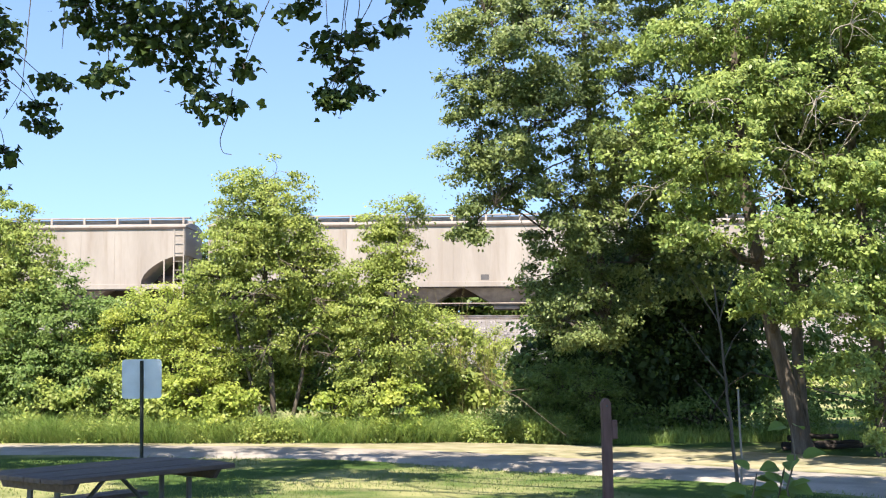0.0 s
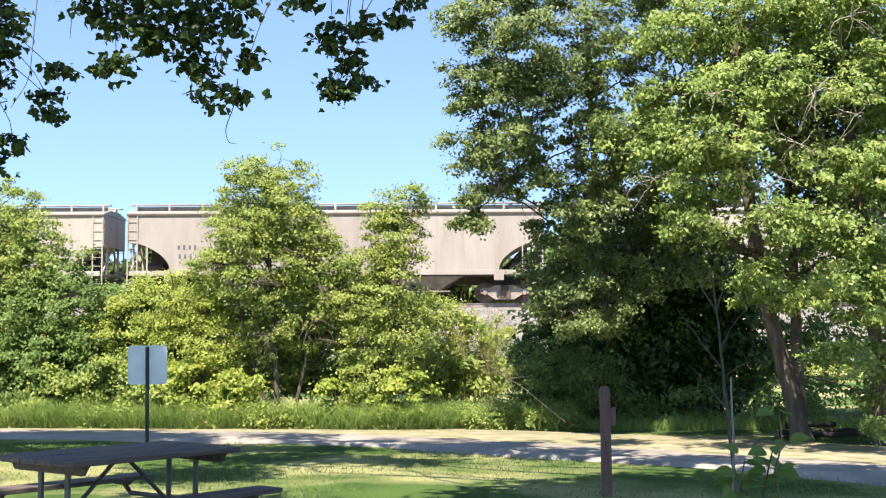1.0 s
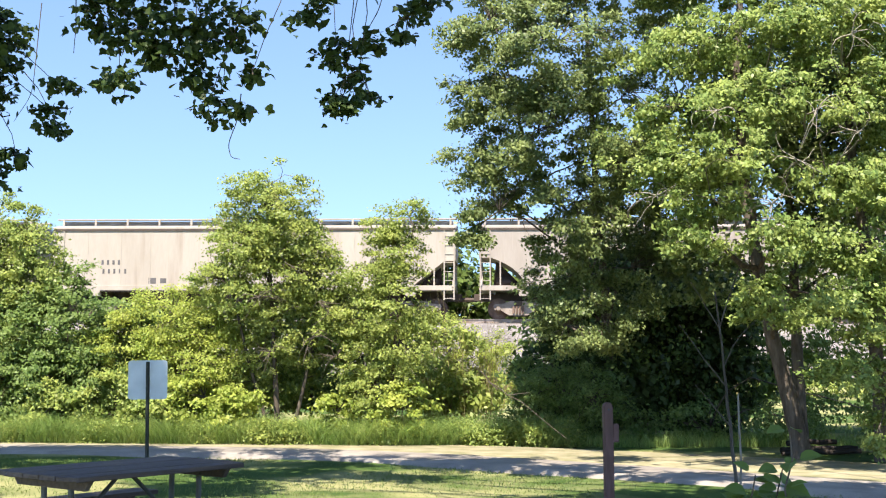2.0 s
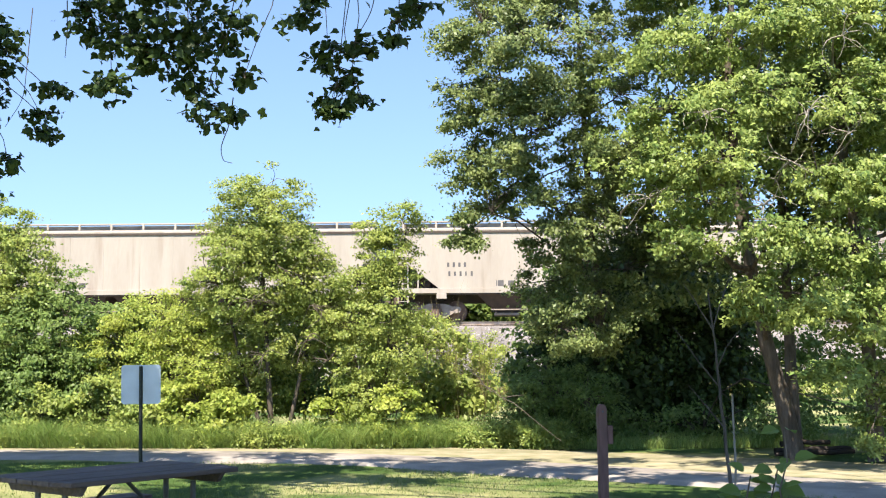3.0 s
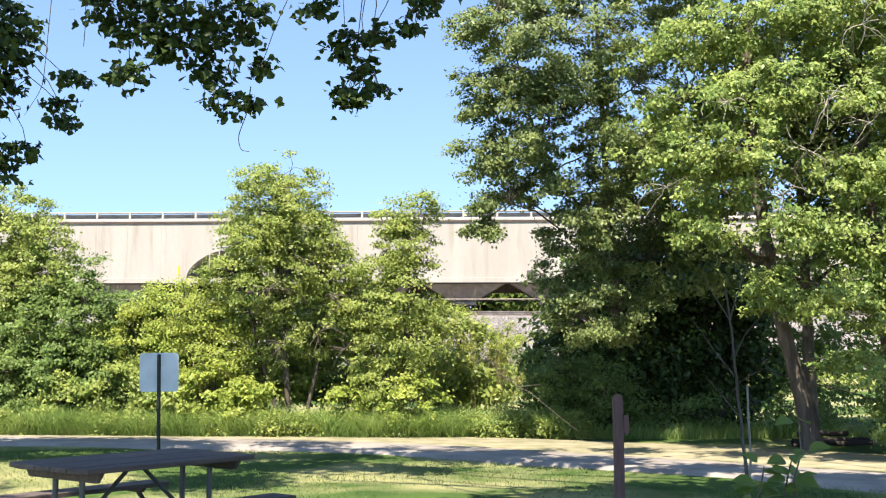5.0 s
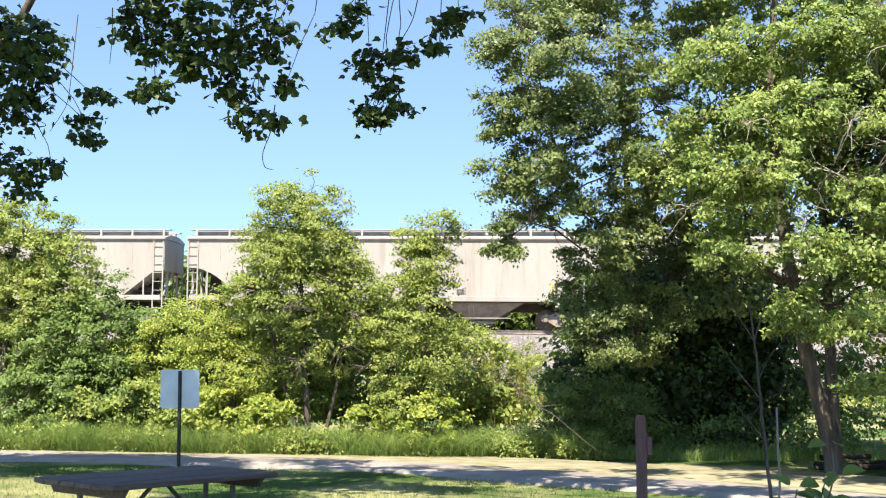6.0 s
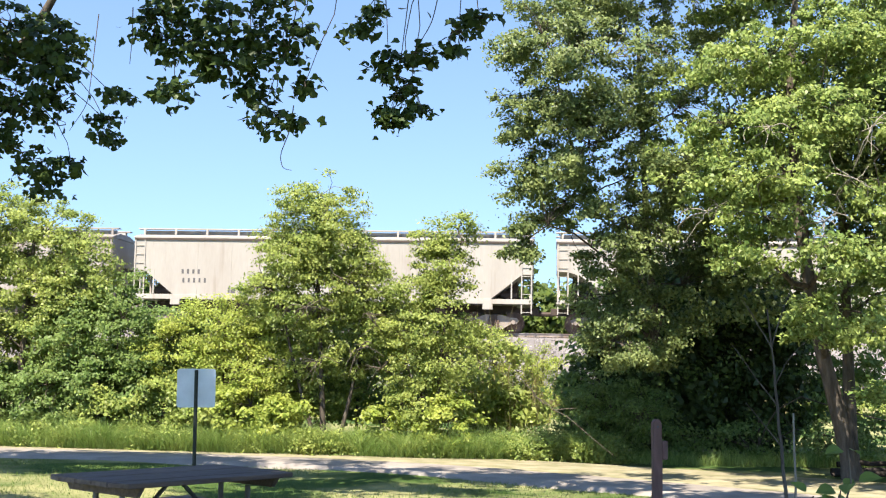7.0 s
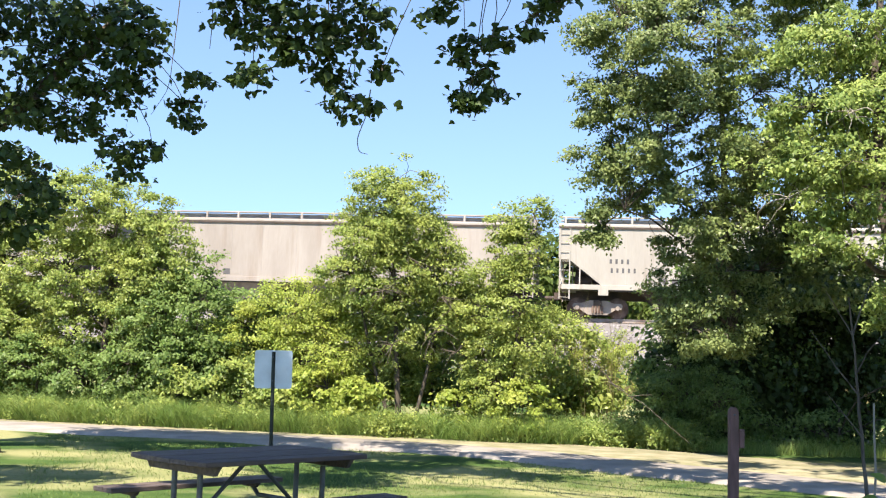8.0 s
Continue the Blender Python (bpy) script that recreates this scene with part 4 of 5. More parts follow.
plant("shaded_tree", "dense shaded tree standing behind the sunlit maple", "tree", (6.6, 22.6, 0),
      [([(6.6, 22.6, 0), (6.5, 22.5, 3.0), (6.3, 22.3, 6.8)], 0.12, 0.05)],
      [(4.91, 22.30, 6.88, 1.14, 0.80, 1.14), (6.71, 22.30, 6.77, 1.24, 0.80, 1.24), (8.19, 22.30, 6.66, 1.04, 0.80, 1.35), (4.76, 22.30, 4.75, 1.14, 0.80, 1.14),
       (6.64, 22.30, 4.53, 1.04, 0.80, 1.14), (5.7, 22.3, 5.75, 1.2, 0.8, 0.6), (7.4, 22.3, 5.6, 1.2, 0.8, 0.6), (8.10, 22.30, 4.31, 0.93, 0.80, 1.14), (4.72, 22.30, 3.18, 1.04, 0.70, 0.62), (7.43, 22.30, 3.06, 1.14, 0.70, 0.62)],
      LEAF_BOXELDER, BARK, density=36, per=34, spray=0.2, size=0.12, seed=13, twigs=0.1, stem_sides=10, pad=0.25, shell=0.3)

SHRUBS = [
    # name, label, base, stems, lobes, leaf material, leaf size, density
    ("shrub_tree", "round-headed shrubby tree with bare twigs low down", (-3.0, 22.4, 0),
     [([(-3.0, 22.4, 0), (-3.1, 22.4, 1.5), (-3.2, 22.3, 3.2)], 0.07, 0.03), ([(-2.8, 22.4, 0), (-2.5, 22.4, 1.3), (-2.3, 22.3, 2.5)], 0.05, 0.02), ([(-3.1, 22.5, 0), (-3.6, 22.5, 1.5), (-3.9, 22.4, 2.8)], 0.05, 0.02)],
     [(-3.2, 22.2, 4.15, 1.0, 0.95, 0.95), (-3.25, 22.3, 3.1, 1.25, 1.1, 0.95), (-3.2, 22.25, 3.65, 1.1, 0.9, 0.7), (-2.6, 22.5, 2.15, 1.2, 0.8, 0.75), (-3.3, 22.9, 1.4, 1.1, 0.7, 0.9), (-4.1, 22.4, 2.9, 0.55, 0.6, 0.45), (-2.3, 22.3, 3.0, 0.6, 0.6, 0.6), (-2.0, 22.3, 2.4, 0.6, 0.5, 0.5)], LEAF_BUSH, 0.085, 34),
    ("shrub", "slender leafy shrub beside the round tree", (-1.0, 22.0, 0),
     [([(-1.0, 22, 0), (-0.9, 22, 1.5), (-0.75, 21.9, 3.4)], 0.05, 0.02), ([(-1.1, 22, 0), (-1.3, 22, 1.8)], 0.04, 0.02)],
     [(-0.63, 22.00, 4.06, 0.43, 0.40, 0.39), (-1.10, 22.00, 3.91, 0.41, 0.40, 0.37), (-0.79, 22.00, 3.39, 0.56, 0.60, 0.51), (-1.30, 22.00, 3.09, 0.56, 0.60, 0.51),
      (-0.79, 21.90, 2.57, 0.63, 0.70, 0.56), (-1.46, 22.00, 2.27, 0.61, 0.70, 0.56), (-0.79, 21.80, 1.75, 0.61, 0.60, 0.56), (-1.46, 22.00, 1.45, 0.51, 0.60, 0.51),
      (-1.14, 21.80, 0.95, 0.61, 0.50, 0.41)], LEAF_BUSH, 0.085, 30),
    ("shrub", "yellow-green leafy shrub in full sun", (-5.0, 22.9, 0),
     [([(-5.0, 22.9, 0), (-5.0, 22.9, 2.2)], 0.05, 0.02), ([(-5.3, 22.9, 0), (-5.6, 22.9, 1.9)], 0.04, 0.02)],
     [(-5.1, 22.8, 2.15, 1.0, 0.8, 0.8), (-4.6, 22.6, 1.3, 1.0, 0.8, 0.9), (-5.8, 22.8, 1.7, 0.8, 0.7, 0.8), (-4.3, 22.9, 2.0, 0.7, 0.6, 0.7)], LEAF_YELLOW, 0.085, 30),
    ("shrub", "low broad-leaved shrub at the grass edge", (-4.0, 22.1, 0),
     [([(-4.0, 22.1, 0), (-4.0, 22.1, 0.8)], 0.03, 0.015)], [(-4.3, 22.0, 0.75, 0.75, 0.5, 0.55), (-3.7, 21.9, 0.6, 0.55, 0.45, 0.45)], LEAF_YELLOW, 0.12, 34),
    ("shrub", "low broad-leaved shrub at the grass edge", (-1.9, 21.9, 0),
     [([(-1.9, 21.9, 0), (-1.9, 21.9, 0.7)], 0.03, 0.015)], [(-1.95, 21.8, 0.55, 0.5, 0.4, 0.45), (-0.7, 21.6, 0.65, 0.55, 0.4, 0.5)], LEAF_YELLOW, 0.12, 34),
    ("shrub", "dense deep green shrub in the hedgerow", (-7.2, 23.0, 0),
     [([(-7.2, 23, 0), (-7.1, 23, 2.2)], 0.05, 0.02), ([(-7.5, 23, 0), (-7.9, 23, 1.6)], 0.04, 0.02)],
     [(-7.0, 23, 2.1, 0.75, 0.7, 0.95), (-7.7, 23, 2.0, 0.8, 0.7, 0.8), (-7.4, 22.8, 1.1, 1.0, 0.8, 0.9), (-6.2, 23.1, 1.8, 0.7, 0.6, 0.8), (-6.5, 22.8, 0.9, 0.8, 0.7, 0.7), (-8.3, 22.8, 1.0, 0.8, 0.7, 0.8)], LEAF_DEEP, 0.105, 30),
    ("shrub", "dense leafy shrub in the hedgerow", (-6.0, 22.4, 0),
     [([(-6.0, 22.4, 0), (-6.0, 22.4, 0.9)], 0.04, 0.02)], [(-6.0, 22.4, 0.75, 0.8, 0.5, 0.6), (-5.1, 22.2, 0.65, 0.6, 0.5, 0.5), (-7.0, 22.3, 0.6, 0.6, 0.5, 0.5)], LEAF_BUSH, 0.12, 32),
    ("small_tree", "small leafy tree in the hedgerow", (-9.2, 23.6, 0),
     [([(-9.2, 23.6, 0), (-9.1, 23.5, 2.0), (-9.0, 23.5, 4.0)], 0.09, 0.03), ([(-9.4, 23.6, 0), (-10, 23.6, 3.0)], 0.07, 0.03)],
     [(-8.0, 23.3, 3.55, 0.75, 0.7, 0.75), (-8.1, 23.2, 2.8, 0.8, 0.7, 0.7), (-8.75, 23.4, 3.9, 0.9, 0.9, 0.85), (-8.4, 23.3, 2.8, 0.9, 0.8, 0.8), (-9.8, 23.6, 4.2, 1.0, 1.0, 1.0), (-10.0, 23.5, 2.8, 1.1, 0.9, 0.9), (-9.3, 23.4, 1.8, 1.2, 0.9, 0.9), (-8.2, 23.3, 2.0, 0.7, 0.6, 0.6)], LEAF_BUSH, 0.095, 26),
    ("small_tree", "small leafy tree in the hedgerow", (-11.8, 24.2, 0),
     [([(-11.8, 24.2, 0), (-11.7, 24.2, 2.2), (-11.6, 24.2, 4.4)], 0.1, 0.03)],
     [(-11.4, 24.1, 4.3, 1.1, 1.0, 1.0), (-11.6, 24.1, 3.0, 1.3, 1.0, 1.0), (-12.6, 24.2, 3.8, 1.2, 1.0, 1.2), (-11.4, 23.8, 1.6, 1.3, 0.9, 1.0)], LEAF_BUSH, 0.1, 22),
    ("shrub", "dense deep green shrub in the hedgerow", (-10.2, 22.9, 0),
     [([(-10.2, 22.9, 0), (-10.2, 22.9, 1.0)], 0.04, 0.02)], [(-9.4, 22.8, 0.8, 0.8, 0.6, 0.7), (-10.6, 22.9, 0.9, 0.9, 0.6, 0.75), (-12, 23.1, 0.9, 0.9, 0.7, 0.8)], LEAF_DEEP, 0.11, 30),
    ("weed_thicket", "sunlit yellowing weeds below the embankment", (0.2, 22.8, 0),
     [([(0.2, 22.8, 0), (0.2, 22.8, 1.0)], 0.02, 0.01)], [(0.02, 23.00, 1.86, 0.41, 0.40, 0.43), (0.55, 23.00, 1.43, 0.53, 0.50, 0.64), (0.98, 23.00, 1.64, 0.39, 0.40, 0.39), (0.23, 22.60, 0.92, 0.47, 0.40, 0.42),
      (0.85, 22.60, 0.91, 0.47, 0.40, 0.42)], LEAF_YELLOW, 0.07, 36),
    ("weed_thicket", "dull green weeds in the tree's shade", (1.5, 22.3, 0),
     [([(1.5, 22.3, 0), (1.5, 22.3, 1.0)], 0.02, 0.01)], [(1.75, 22.2, 0.75, 0.5, 0.5, 0.75), (2.2, 22.2, 0.8, 0.6, 0.5, 0.8), (2.7, 22.1, 0.7, 0.6, 0.5, 0.7), (1.2, 22.0, 0.3, 0.5, 0.4, 0.35)], LEAF_DEEP, 0.075, 36),
    ("understory_thicket", "dark shaded understory behind the maple", (4.2, 25.5, 0),
     [([(4.2, 25.5, 0), (4.2, 25.5, 2.5)], 0.05, 0.02), ([(6.8, 25.5, 0), (6.8, 25.5, 2.5)], 0.05, 0.02)],
     [(2.7, 23.6, 1.4, 1.0, 0.8, 1.5), (4.0, 24.0, 1.7, 1.2, 0.9, 1.8), (5.6, 24.2, 1.4, 1.3, 0.9, 1.5), (7.4, 24.6, 1.0, 1.4, 1.0, 1.1), (9.6, 24.8, 1.8, 1.6, 1.2, 1.8), (2.9, 24.2, 3.0, 1.1, 0.8, 1.1), (4.4, 24.6, 3.0, 1.2, 0.8, 1.0), (2.0, 23.2, 1.3, 0.7, 0.7, 1.2), (3.4, 24.2, 2.2, 1.3, 0.7, 1.3), (11.6, 24.8, 1.8, 1.6, 1.2, 1.8), (6.6, 24.4, 2.3, 1.2, 0.8, 1.3), (8.3, 24.6, 2.5, 1.4, 0.9, 1.5)], LEAF_DEEP, 0.13, 14),
    ("understory_thicket", "dark shaded understory under the maple", (5.0, 22.9, 0),
     [([(5.0, 22.9, 0), (5.0, 22.9, 0.8)], 0.03, 0.015)], [(3.2, 22.4, 0.35, 0.8, 0.5, 0.4), (4.6, 22.6, 0.35, 0.9, 0.5, 0.4), (6.2, 22.0, 0.4, 0.8, 0.6, 0.45), (7.6, 20.2, 0.4, 0.7, 0.5, 0.45)], LEAF_DEEP, 0.09, 32),
]
for i, (nm, label, base, stems, lobes, leaf, size, dens) in enumerate(SHRUBS):
    k = 1.20 if "sunlit" in label else 1.07   # set back behind the tall grass
    far = lambda p: (p[0] * k, p[1] * k, 1.6 + (p[2] - 1.6) * k)
    base, stems = far(base), [([far(p) for p in pts], r1, r2) for pts, r1, r2 in stems]
    lobes = [(*far(q[:3]), *(k * r for r in q[3:])) for q in lobes]
    dim = "dark" in label
    plant(nm, label, "tree" if "tree" in nm else "shrub", base, stems, lobes, leaf, BARK, density=dens * (1.0 if dim else 1.4), per=40 if dim else 84, spray=0.15 if dim else 0.105, size=size * (0.9 if dim else 0.70), shell=0.55, pad=0.0,
          seed=100 + i, twigs=0.5, group="hedgerow below the railway")

# filler tree added in the hollow; its dark leaf colour stands for shade
plant("understory_tree", "dense tree added behind the maple, leaves coloured dark as its shade", "tree", (3.6, 25.4, 0),
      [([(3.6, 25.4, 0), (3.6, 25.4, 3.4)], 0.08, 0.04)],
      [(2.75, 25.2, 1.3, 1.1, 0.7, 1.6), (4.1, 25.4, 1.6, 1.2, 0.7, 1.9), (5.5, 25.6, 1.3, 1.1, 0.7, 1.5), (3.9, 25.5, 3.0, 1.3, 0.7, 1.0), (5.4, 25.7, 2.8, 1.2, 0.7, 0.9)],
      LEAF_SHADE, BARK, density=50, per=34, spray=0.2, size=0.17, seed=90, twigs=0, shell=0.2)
for i in range(12):
    rng = np.random.default_rng(200 + i)
    x, y = -14.5 + 1.3 * i, 26.2 + rng.uniform(-0.5, 0.5)
    h = 1.5 + rng.uniform(0, 0.5)
    plant("hedge_shrub", "leafy shrub in the hedgerow behind the taller shrubs", "shrub", (x, y, 0), [([(x, y, 0), (x, y, h)], 0.04, 0.02)],
          [(x, y, h, 0.9, 0.8, 0.9), (x + 0.5, y, h * 0.55, 1.0, 0.8, 0.8)], LEAF_BUSH if i % 3 else LEAF_DEEP, BARK,
          density=32, per=34, spray=0.16, size=0.12, seed=200 + i, twigs=0.1, group="hedgerow below the railway", pad=0.2, shell=0.3)

# the large tree whose boughs hang into the picture, their shade put into the leaf colour
plant("cottonwood_tree", "large shady tree with low hanging boughs, leaves coloured dark for shade", "tree", (-10.2, 16.2, 0),
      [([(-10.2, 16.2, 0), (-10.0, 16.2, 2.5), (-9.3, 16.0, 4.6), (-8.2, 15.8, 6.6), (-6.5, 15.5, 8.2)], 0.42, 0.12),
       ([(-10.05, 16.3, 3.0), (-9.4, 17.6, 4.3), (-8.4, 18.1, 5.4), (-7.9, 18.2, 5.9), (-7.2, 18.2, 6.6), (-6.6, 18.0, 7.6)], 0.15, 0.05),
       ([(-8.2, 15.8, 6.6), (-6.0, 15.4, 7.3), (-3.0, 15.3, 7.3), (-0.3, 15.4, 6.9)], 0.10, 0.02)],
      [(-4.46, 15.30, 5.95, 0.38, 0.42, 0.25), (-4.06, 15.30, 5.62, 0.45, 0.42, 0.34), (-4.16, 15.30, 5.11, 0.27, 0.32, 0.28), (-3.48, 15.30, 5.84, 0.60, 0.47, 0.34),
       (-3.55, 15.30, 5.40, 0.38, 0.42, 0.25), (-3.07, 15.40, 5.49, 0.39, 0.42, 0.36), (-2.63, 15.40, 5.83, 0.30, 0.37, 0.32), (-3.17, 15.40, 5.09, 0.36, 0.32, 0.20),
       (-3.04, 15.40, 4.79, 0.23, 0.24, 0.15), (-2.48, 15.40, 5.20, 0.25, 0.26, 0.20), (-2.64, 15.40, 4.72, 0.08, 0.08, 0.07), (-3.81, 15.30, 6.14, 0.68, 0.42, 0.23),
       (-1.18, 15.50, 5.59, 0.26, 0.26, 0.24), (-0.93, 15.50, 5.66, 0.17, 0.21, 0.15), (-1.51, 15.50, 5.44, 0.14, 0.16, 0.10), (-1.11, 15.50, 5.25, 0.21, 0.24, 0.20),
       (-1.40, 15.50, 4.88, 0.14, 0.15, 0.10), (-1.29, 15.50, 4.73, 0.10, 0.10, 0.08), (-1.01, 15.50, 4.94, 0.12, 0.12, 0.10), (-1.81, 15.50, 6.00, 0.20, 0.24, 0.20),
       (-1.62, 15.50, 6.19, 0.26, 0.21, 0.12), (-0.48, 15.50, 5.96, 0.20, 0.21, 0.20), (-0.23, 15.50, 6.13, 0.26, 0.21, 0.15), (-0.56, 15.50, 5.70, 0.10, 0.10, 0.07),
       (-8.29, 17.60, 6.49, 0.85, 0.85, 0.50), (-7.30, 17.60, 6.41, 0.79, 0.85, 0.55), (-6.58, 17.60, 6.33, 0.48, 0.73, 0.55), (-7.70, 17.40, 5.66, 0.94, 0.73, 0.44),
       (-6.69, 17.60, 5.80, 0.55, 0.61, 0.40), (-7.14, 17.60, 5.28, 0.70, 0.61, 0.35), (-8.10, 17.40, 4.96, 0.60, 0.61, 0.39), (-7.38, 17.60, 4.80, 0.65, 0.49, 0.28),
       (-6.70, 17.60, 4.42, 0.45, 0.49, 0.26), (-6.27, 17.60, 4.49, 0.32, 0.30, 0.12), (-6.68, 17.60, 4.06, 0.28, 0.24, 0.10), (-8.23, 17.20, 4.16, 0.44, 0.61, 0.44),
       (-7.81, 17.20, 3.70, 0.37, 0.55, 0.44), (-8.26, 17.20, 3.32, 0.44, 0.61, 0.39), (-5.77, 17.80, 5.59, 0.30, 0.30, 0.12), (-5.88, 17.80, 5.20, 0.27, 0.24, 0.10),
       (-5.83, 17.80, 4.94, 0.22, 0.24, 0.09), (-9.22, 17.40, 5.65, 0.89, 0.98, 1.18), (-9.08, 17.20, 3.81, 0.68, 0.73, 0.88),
       # high lobes out of view, added to shade the trail and the sign
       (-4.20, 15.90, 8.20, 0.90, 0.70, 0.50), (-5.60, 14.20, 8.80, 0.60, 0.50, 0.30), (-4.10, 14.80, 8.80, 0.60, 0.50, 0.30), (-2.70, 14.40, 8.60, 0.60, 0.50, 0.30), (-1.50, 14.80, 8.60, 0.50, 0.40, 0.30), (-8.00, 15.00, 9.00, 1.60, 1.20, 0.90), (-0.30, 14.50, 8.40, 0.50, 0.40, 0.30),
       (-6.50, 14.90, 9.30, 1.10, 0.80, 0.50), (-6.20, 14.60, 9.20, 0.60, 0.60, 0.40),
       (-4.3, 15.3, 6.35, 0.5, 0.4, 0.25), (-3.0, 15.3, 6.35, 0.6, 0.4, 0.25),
       # more unseen lobes, added to keep sun off the hanging boughs and boxelder
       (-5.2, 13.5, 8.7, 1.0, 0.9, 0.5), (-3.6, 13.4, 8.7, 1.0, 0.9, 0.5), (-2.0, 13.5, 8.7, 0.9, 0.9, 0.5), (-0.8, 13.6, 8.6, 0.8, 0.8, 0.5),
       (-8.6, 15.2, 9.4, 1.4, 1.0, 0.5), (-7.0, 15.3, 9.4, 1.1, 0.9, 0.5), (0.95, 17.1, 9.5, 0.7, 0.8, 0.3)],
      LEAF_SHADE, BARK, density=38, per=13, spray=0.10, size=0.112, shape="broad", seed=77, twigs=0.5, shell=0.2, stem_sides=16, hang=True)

# the unseen shade tree behind the camera, whose shadow lies on the lawn and the table
plant("shade_tree", "tall unseen park tree that shades the lawn and table", "tree", (7.0, 1.0, 0),
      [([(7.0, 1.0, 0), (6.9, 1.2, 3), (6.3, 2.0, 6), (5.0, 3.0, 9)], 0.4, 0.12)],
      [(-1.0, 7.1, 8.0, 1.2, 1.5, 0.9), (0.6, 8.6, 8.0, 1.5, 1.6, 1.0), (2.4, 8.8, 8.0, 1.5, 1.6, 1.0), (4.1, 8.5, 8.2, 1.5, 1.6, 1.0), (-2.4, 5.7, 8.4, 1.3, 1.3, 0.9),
       # many lobes here are added only to drop shade on trail, verge and sapling
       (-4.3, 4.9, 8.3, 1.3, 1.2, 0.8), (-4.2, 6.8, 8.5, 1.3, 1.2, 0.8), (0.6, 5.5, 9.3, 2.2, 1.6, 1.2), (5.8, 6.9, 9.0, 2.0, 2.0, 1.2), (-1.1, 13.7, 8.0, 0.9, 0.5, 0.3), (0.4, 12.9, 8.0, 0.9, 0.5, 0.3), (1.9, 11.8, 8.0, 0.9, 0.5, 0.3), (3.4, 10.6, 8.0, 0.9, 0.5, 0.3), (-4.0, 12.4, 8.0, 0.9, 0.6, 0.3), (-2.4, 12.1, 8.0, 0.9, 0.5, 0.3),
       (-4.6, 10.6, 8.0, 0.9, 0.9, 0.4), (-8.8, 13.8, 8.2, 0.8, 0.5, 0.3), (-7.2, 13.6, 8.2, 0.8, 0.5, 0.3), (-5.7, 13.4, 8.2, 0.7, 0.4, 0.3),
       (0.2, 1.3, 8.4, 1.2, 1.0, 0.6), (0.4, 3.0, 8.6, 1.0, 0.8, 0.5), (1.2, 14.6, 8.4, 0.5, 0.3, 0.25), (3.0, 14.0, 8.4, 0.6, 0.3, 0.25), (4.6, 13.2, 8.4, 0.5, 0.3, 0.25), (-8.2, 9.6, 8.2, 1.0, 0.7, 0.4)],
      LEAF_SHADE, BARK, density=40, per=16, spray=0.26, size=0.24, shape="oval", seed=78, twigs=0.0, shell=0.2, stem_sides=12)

for i, s in enumerate(range(-52, 40, 8)):
    rng = np.random.default_rng(300 + i)
    h = 5.9 + rng.uniform(0, 0.4)
    x, y, _ = on_track(s, 72 + rng.uniform(-2, 3), 0)
    plant("far_tree", "sunlit tree beyond the railway", "tree", (x, y, -0.1), [([(x, y, -0.1), (x, y, h)], 0.12, 0.05)],
          [(x + rng.uniform(-1, 1), y, h, 2.8, 2.0, 2.6), (x + 3.4, y + 1, h - 1.6, 2.6, 2.0, 2.6), (x - 2.4, y, h - 2.4, 2.6, 2, 2.2)],
          LEAF_FAR, BARK, density=8, per=30, spray=0.5, size=0.46, seed=300 + i, twigs=0, group="trees beyond the railway")
for i, s in enumerate(range(-34, 22, 4)):
    rng = np.random.default_rng(340 + i)
    x, y, _ = on_track(s, 41 + rng.uniform(-2, 2), 0)
    plant("bank_shrub", "low shrub at the foot of the embankment", "shrub", (x, y, 0.2), [([(x, y, 0.2), (x, y, 0.9)], 0.03, 0.02)],
          [(x, y, 0.75, 1.7, 1.0, 0.6), (x + 1.6, y + 0.6, 0.6, 1.2, 1.0, 0.5)],
          LEAF_BUSH if i % 2 else LEAF_DRY, BARK, density=9, per=30, spray=0.3, size=0.16, seed=340 + i, twigs=0, group="shrubs at the embankment")


# ---------- grass ----------
def grass(name, label, mat, n, place, height, width, seed, lean=0.35):
    """Single blades, each a bent two-quad strip."""
    rng = np.random.default_rng(seed)
    P = place(rng, n)
    n = len(P)
    tuft = 1 + 0.28 * np.sin(P[:, 0] * 2.3 + 1.7 * np.sin(P[:, 0] * 0.9) + P[:, 1] * 3.1) * np.sin(P[:, 0] * 5.9 + P[:, 1])
    h = height * tuft * rng.uniform(0.45, 1.25, n)
    a = rng.uniform(0, 2 * np.pi, n)
    side = np.stack([np.cos(a), np.sin(a), np.zeros(n)], 1) * (width * rng.uniform(0.6, 1.3, n))[:, None]
    b = rng.uniform(0, 2 * np.pi, n)
    tilt = np.stack([np.cos(b), np.sin(b), np.zeros(n)], 1) * (h * lean * rng.uniform(0.2, 1.4, n))[:, None]
    up = np.stack([np.zeros(n), np.zeros(n), h], 1)
    mid = P + up * 0.6 + tilt * 0.35
    tip = P + up + tilt
    V = np.stack([P - side, P + side, mid + side * 0.8, mid - side * 0.8, tip + side * 0.12, tip - side * 0.12], 1).reshape(-1, 3)
    i = (np.arange(n) * 6)[:, None]
    Fq = np.concatenate([i + np.array([[0, 1, 2, 3]]), i + np.array([[3, 2, 4, 5]])], 1).reshape(-1, 4)
    return tagged(add(name, mesh_from(name, V, Fq), mat), label, "grass", kind="stuff")


def trail_y(x):
    c = np.array(TRAIL_LINE)
    return np.interp(x, c[:, 0], c[:, 1])


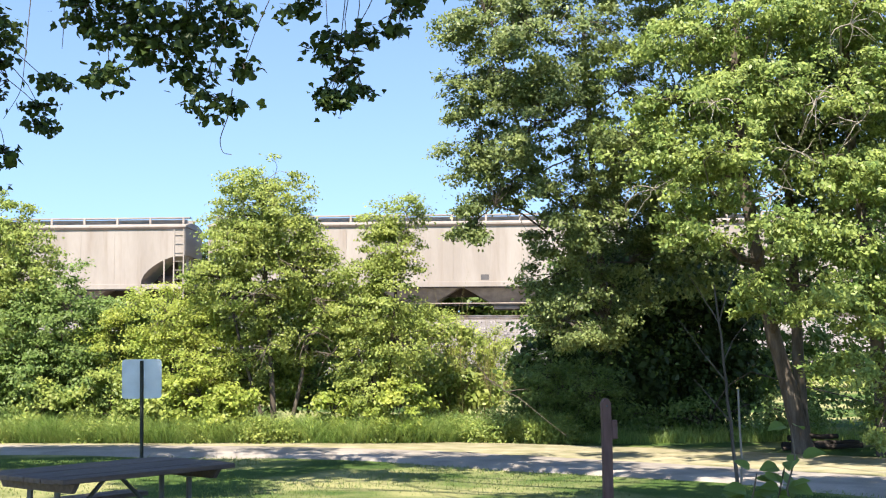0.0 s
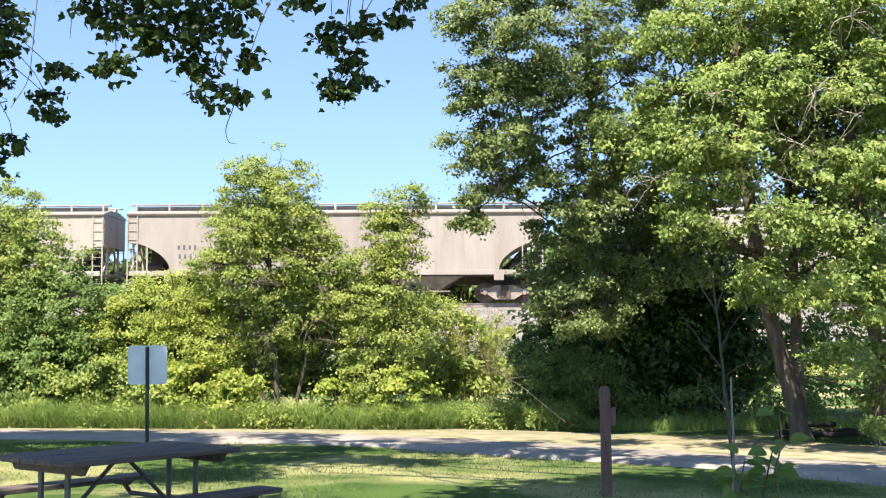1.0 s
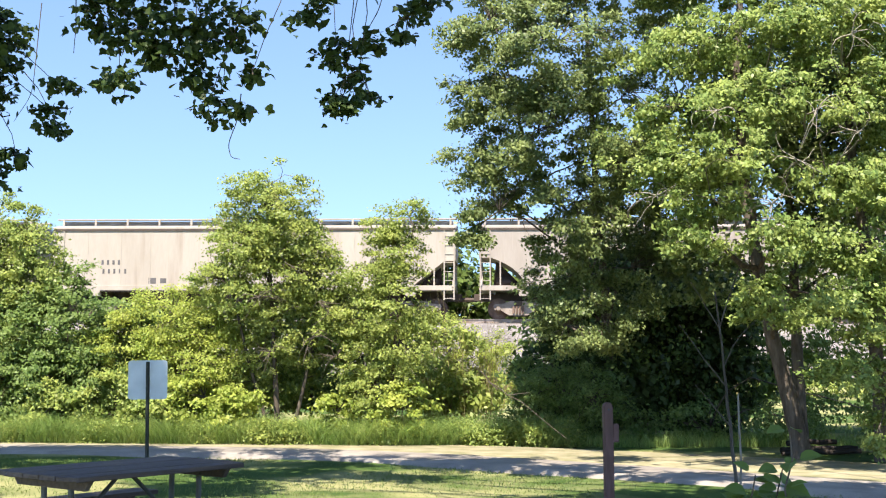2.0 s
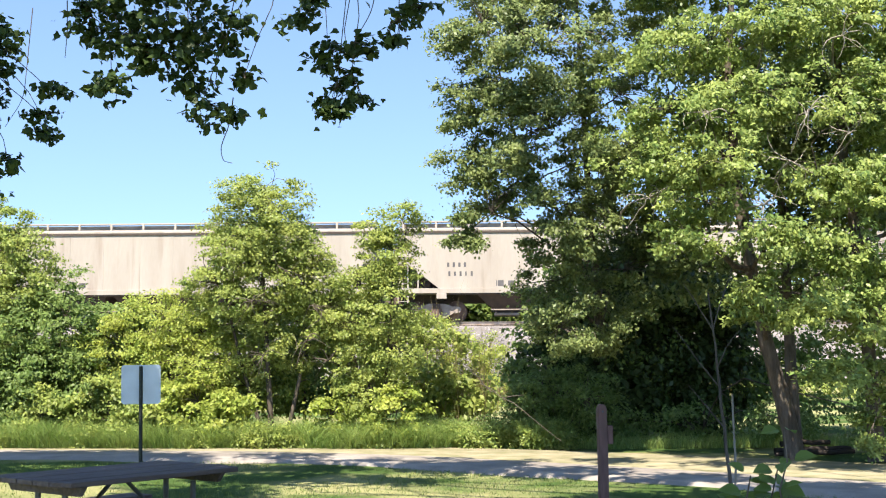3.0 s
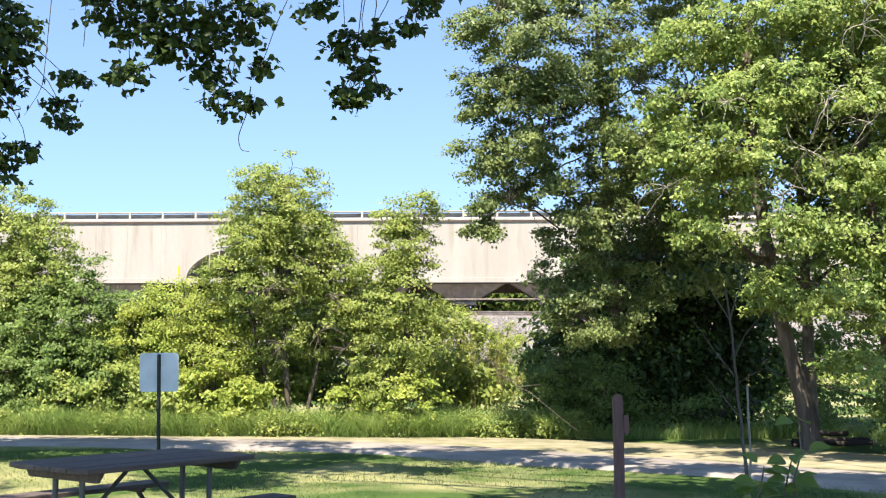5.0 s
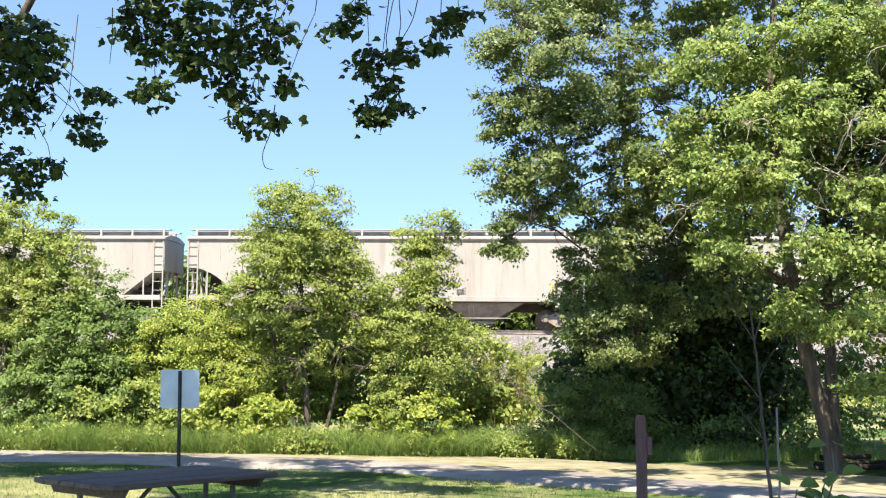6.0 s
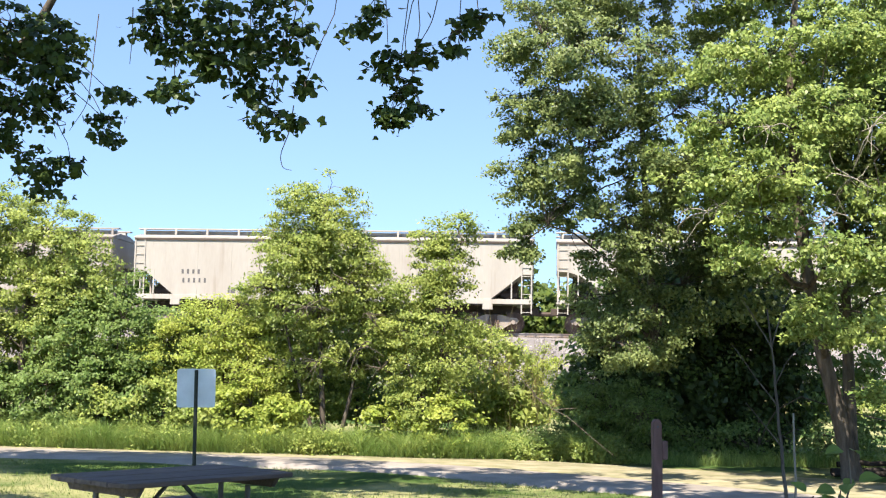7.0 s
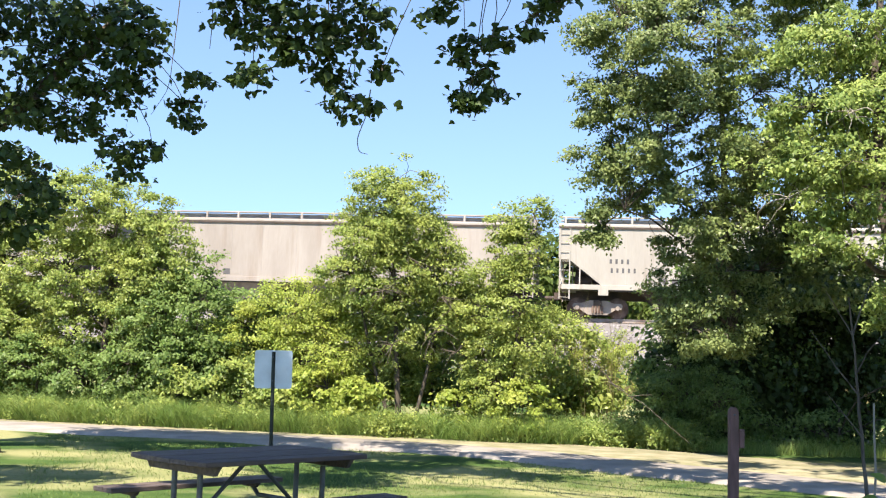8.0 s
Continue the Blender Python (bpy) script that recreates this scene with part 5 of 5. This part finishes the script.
def band(x0, x1, depth, off=1.45):
    def place(rng, n):
        x = rng.uniform(x0, x1, n)
        y = np.maximum(trail_y(x) + off, 22.75 + 0.15 * np.sin(x * 1.3)) + rng.uniform(0, 1, n) ** 1.4 * depth
        return np.stack([x, y, np.full(n, 0.0)], 1)
    return place


def mown(rng, n):
    x = rng.uniform(-9.6, 7.5, n)
    y = rng.uniform(8.0, 21.0, n)
    k = (y < trail_y(x) - 0.95) & (np.abs(x) < 0.42 * y + 0.5) & (np.sin(x * 1.1 + 1) * np.cos(y * 0.9) + rng.normal(size=n) * 0.5 < 0.55)
    return np.stack([x[k], y[k], np.full(k.sum(), 0.0)], 1)


grass("tall_grass", "tall unmown grass along the far side of the trail", GRASS_TALL, 34000, band(-14, 2.4, 1.3), 0.44, 0.007, 61, 1.3)
grass("tall_grass_shaded", "unmown grass in the maple's shade", GRASS_TALL, 6000, band(2.2, 9.0, 1.6, 5.2), 0.22, 0.005, 62, 0.6)
grass("dry_stems", "pale dry weed stems below the embankment", LEAF_DRY, 170, lambda r, n: np.stack([r.uniform(-0.4, 1.2, n), r.uniform(25.6, 27.0, n), np.zeros(n)], 1), 2.3, 0.007, 63, 0.3)
grass("mown_grass", "short mown lawn grass", GRASS_MOWN, 80000, mown, 0.030, 0.004, 64, 1.0)

# broad-leaved weeds among the tall grass
_rng = np.random.default_rng(71)
_x = np.linspace(-14, 2.2, 80) + _rng.uniform(-0.2, 0.2, 80)
_y = np.maximum(trail_y(_x) + 1.7, 22.8) + _rng.uniform(0, 0.9, 80) ** 1.5
_v, _f, _ = foliage([(a, b, 0.16, 0.28, 0.25, _rng.uniform(0.2, 0.42)) for a, b in zip(_x, _y)], _rng, 190, 26, 0.09, 0.062, shell=0.3)
tagged(add("low_weeds", mesh_from("low_weeds", _v, _f), LEAF_BUSH), "low broad-leaved weeds among the tall grass", "weeds", kind="stuff")


def dead_twigs(tree, spots, mat, label):
    """Leafless sprays of twigs on a tree's sunny side."""
    rng = np.random.default_rng(55)
    o = np.array(tree.location)
    for x, y, z, r in spots:
        c = np.array([x, y, z + RISE])
        lines = []
        hub = c + rng.normal(size=3) * 0.1
        for k in range(6):
            d = rng.normal(size=3) * np.array([1, 0.4, 0.7])
            tip = hub + d / np.linalg.norm(d) * r * rng.uniform(0.5, 1.1)
            tip[2] -= 0.1
            line = bend(hub, tip, rng, 0.18, 7, 0.02)
            lines.append((line - o, np.linspace(0.010, 0.0035, 7)))
            lines.append((bend(line[3], line[3] + rng.normal(size=3) * 0.16, rng, 0.1, 4) - o, np.linspace(0.006, 0.003, 4)))
        back = np.array([hub[0] + rng.uniform(-0.3, 0.3), hub[1] + 1.2, hub[2] - 0.2])
        lines.append((bend(back, hub, rng, 0.08, 6) - o, np.linspace(0.02, 0.010, 6)))
        V, Fq = tubes(lines, 4)
        add("dead_branch", mesh_from("dead_branch", V, Fq), mat, tree, label)


dead_twigs(bpy.data.objects["maple_tree"],
           ((3.2, 18.9, 4.1, 0.5), (5.5, 18.0, 5.4, 0.65), (4.9, 18.2, 3.9, 0.5), (5.2, 18.3, 3.5, 0.4), (5.3, 18.0, 4.6, 0.55), (6.3, 18.0, 5.0, 0.5),
            (6.2, 18.3, 6.4, 0.5), (4.1, 18.4, 5.6, 0.4)), PALEBARK, "bleached leafless branch")
dead_twigs(bpy.data.objects["shrub_tree"],
           ((-3.5, 22.75, 2.7, 0.5), (-2.6, 22.85, 2.0, 0.55), (-3.2, 22.8, 1.7, 0.45), (-2.2, 22.9, 2.7, 0.45), (-2.9, 22.7, 3.3, 0.4), (-2.0, 22.9, 1.6, 0.4)), BARK, "bare grey twig")


def tendrils():
    """Thin leafless shoots dangling from the boughs over the lawn."""
    tree = bpy.data.objects["cottonwood_tree"]
    o = np.array(tree.location)
    for pts in ([(-2.62, 15.4, 4.95), (-2.66, 15.4, 4.6), (-2.78, 15.4, 4.3), (-2.74, 15.4, 4.12), (-2.62, 15.4, 4.1)],
                [(-4.75, 15.3, 6.2), (-4.74, 15.3, 5.8), (-4.76, 15.3, 5.45)],
                [(-1.15, 15.5, 6.6), (-1.2, 15.5, 6.1), (-1.25, 15.5, 5.6), (-1.3, 15.5, 5.1)],
                [(-0.75, 15.5, 6.6), (-0.85, 15.5, 6.1), (-1.05, 15.5, 5.75), (-0.8, 15.5, 5.8)],
                [(-1.5, 15.5, 6.8), (-1.45, 15.5, 6.2), (-1.42, 15.5, 5.7)],
                [(-6.1, 18.0, 6.9), (-6.15, 18.0, 6.2), (-6.2, 18.0, 5.5), (-6.5, 18.1, 5.1)]):
        p = np.array(pts) + np.array([0, 0, RISE])
        t, tt = np.linspace(0, 1, len(p)), np.linspace(0, 1, 24)
        q = np.stack([np.interp(tt, t, p[:, k]) for k in range(3)], 1)
        for _ in range(4):
            q[1:-1] = (q[:-2] + 2 * q[1:-1] + q[2:]) / 4
        V, Fq = tubes([(q - o, np.linspace(0.008, 0.004, 24))], 5)
        add("tendril", mesh_from("tendril", V, Fq), BARK, tree)


tendrils()

# ---------- things ----------
picnic_table()
sign()
bollard()
marker_rod()
sapling()
bare_sapling()
log_pile()
dead_stem()
fallen_branch()
tree_stump()
build_train()
motions()
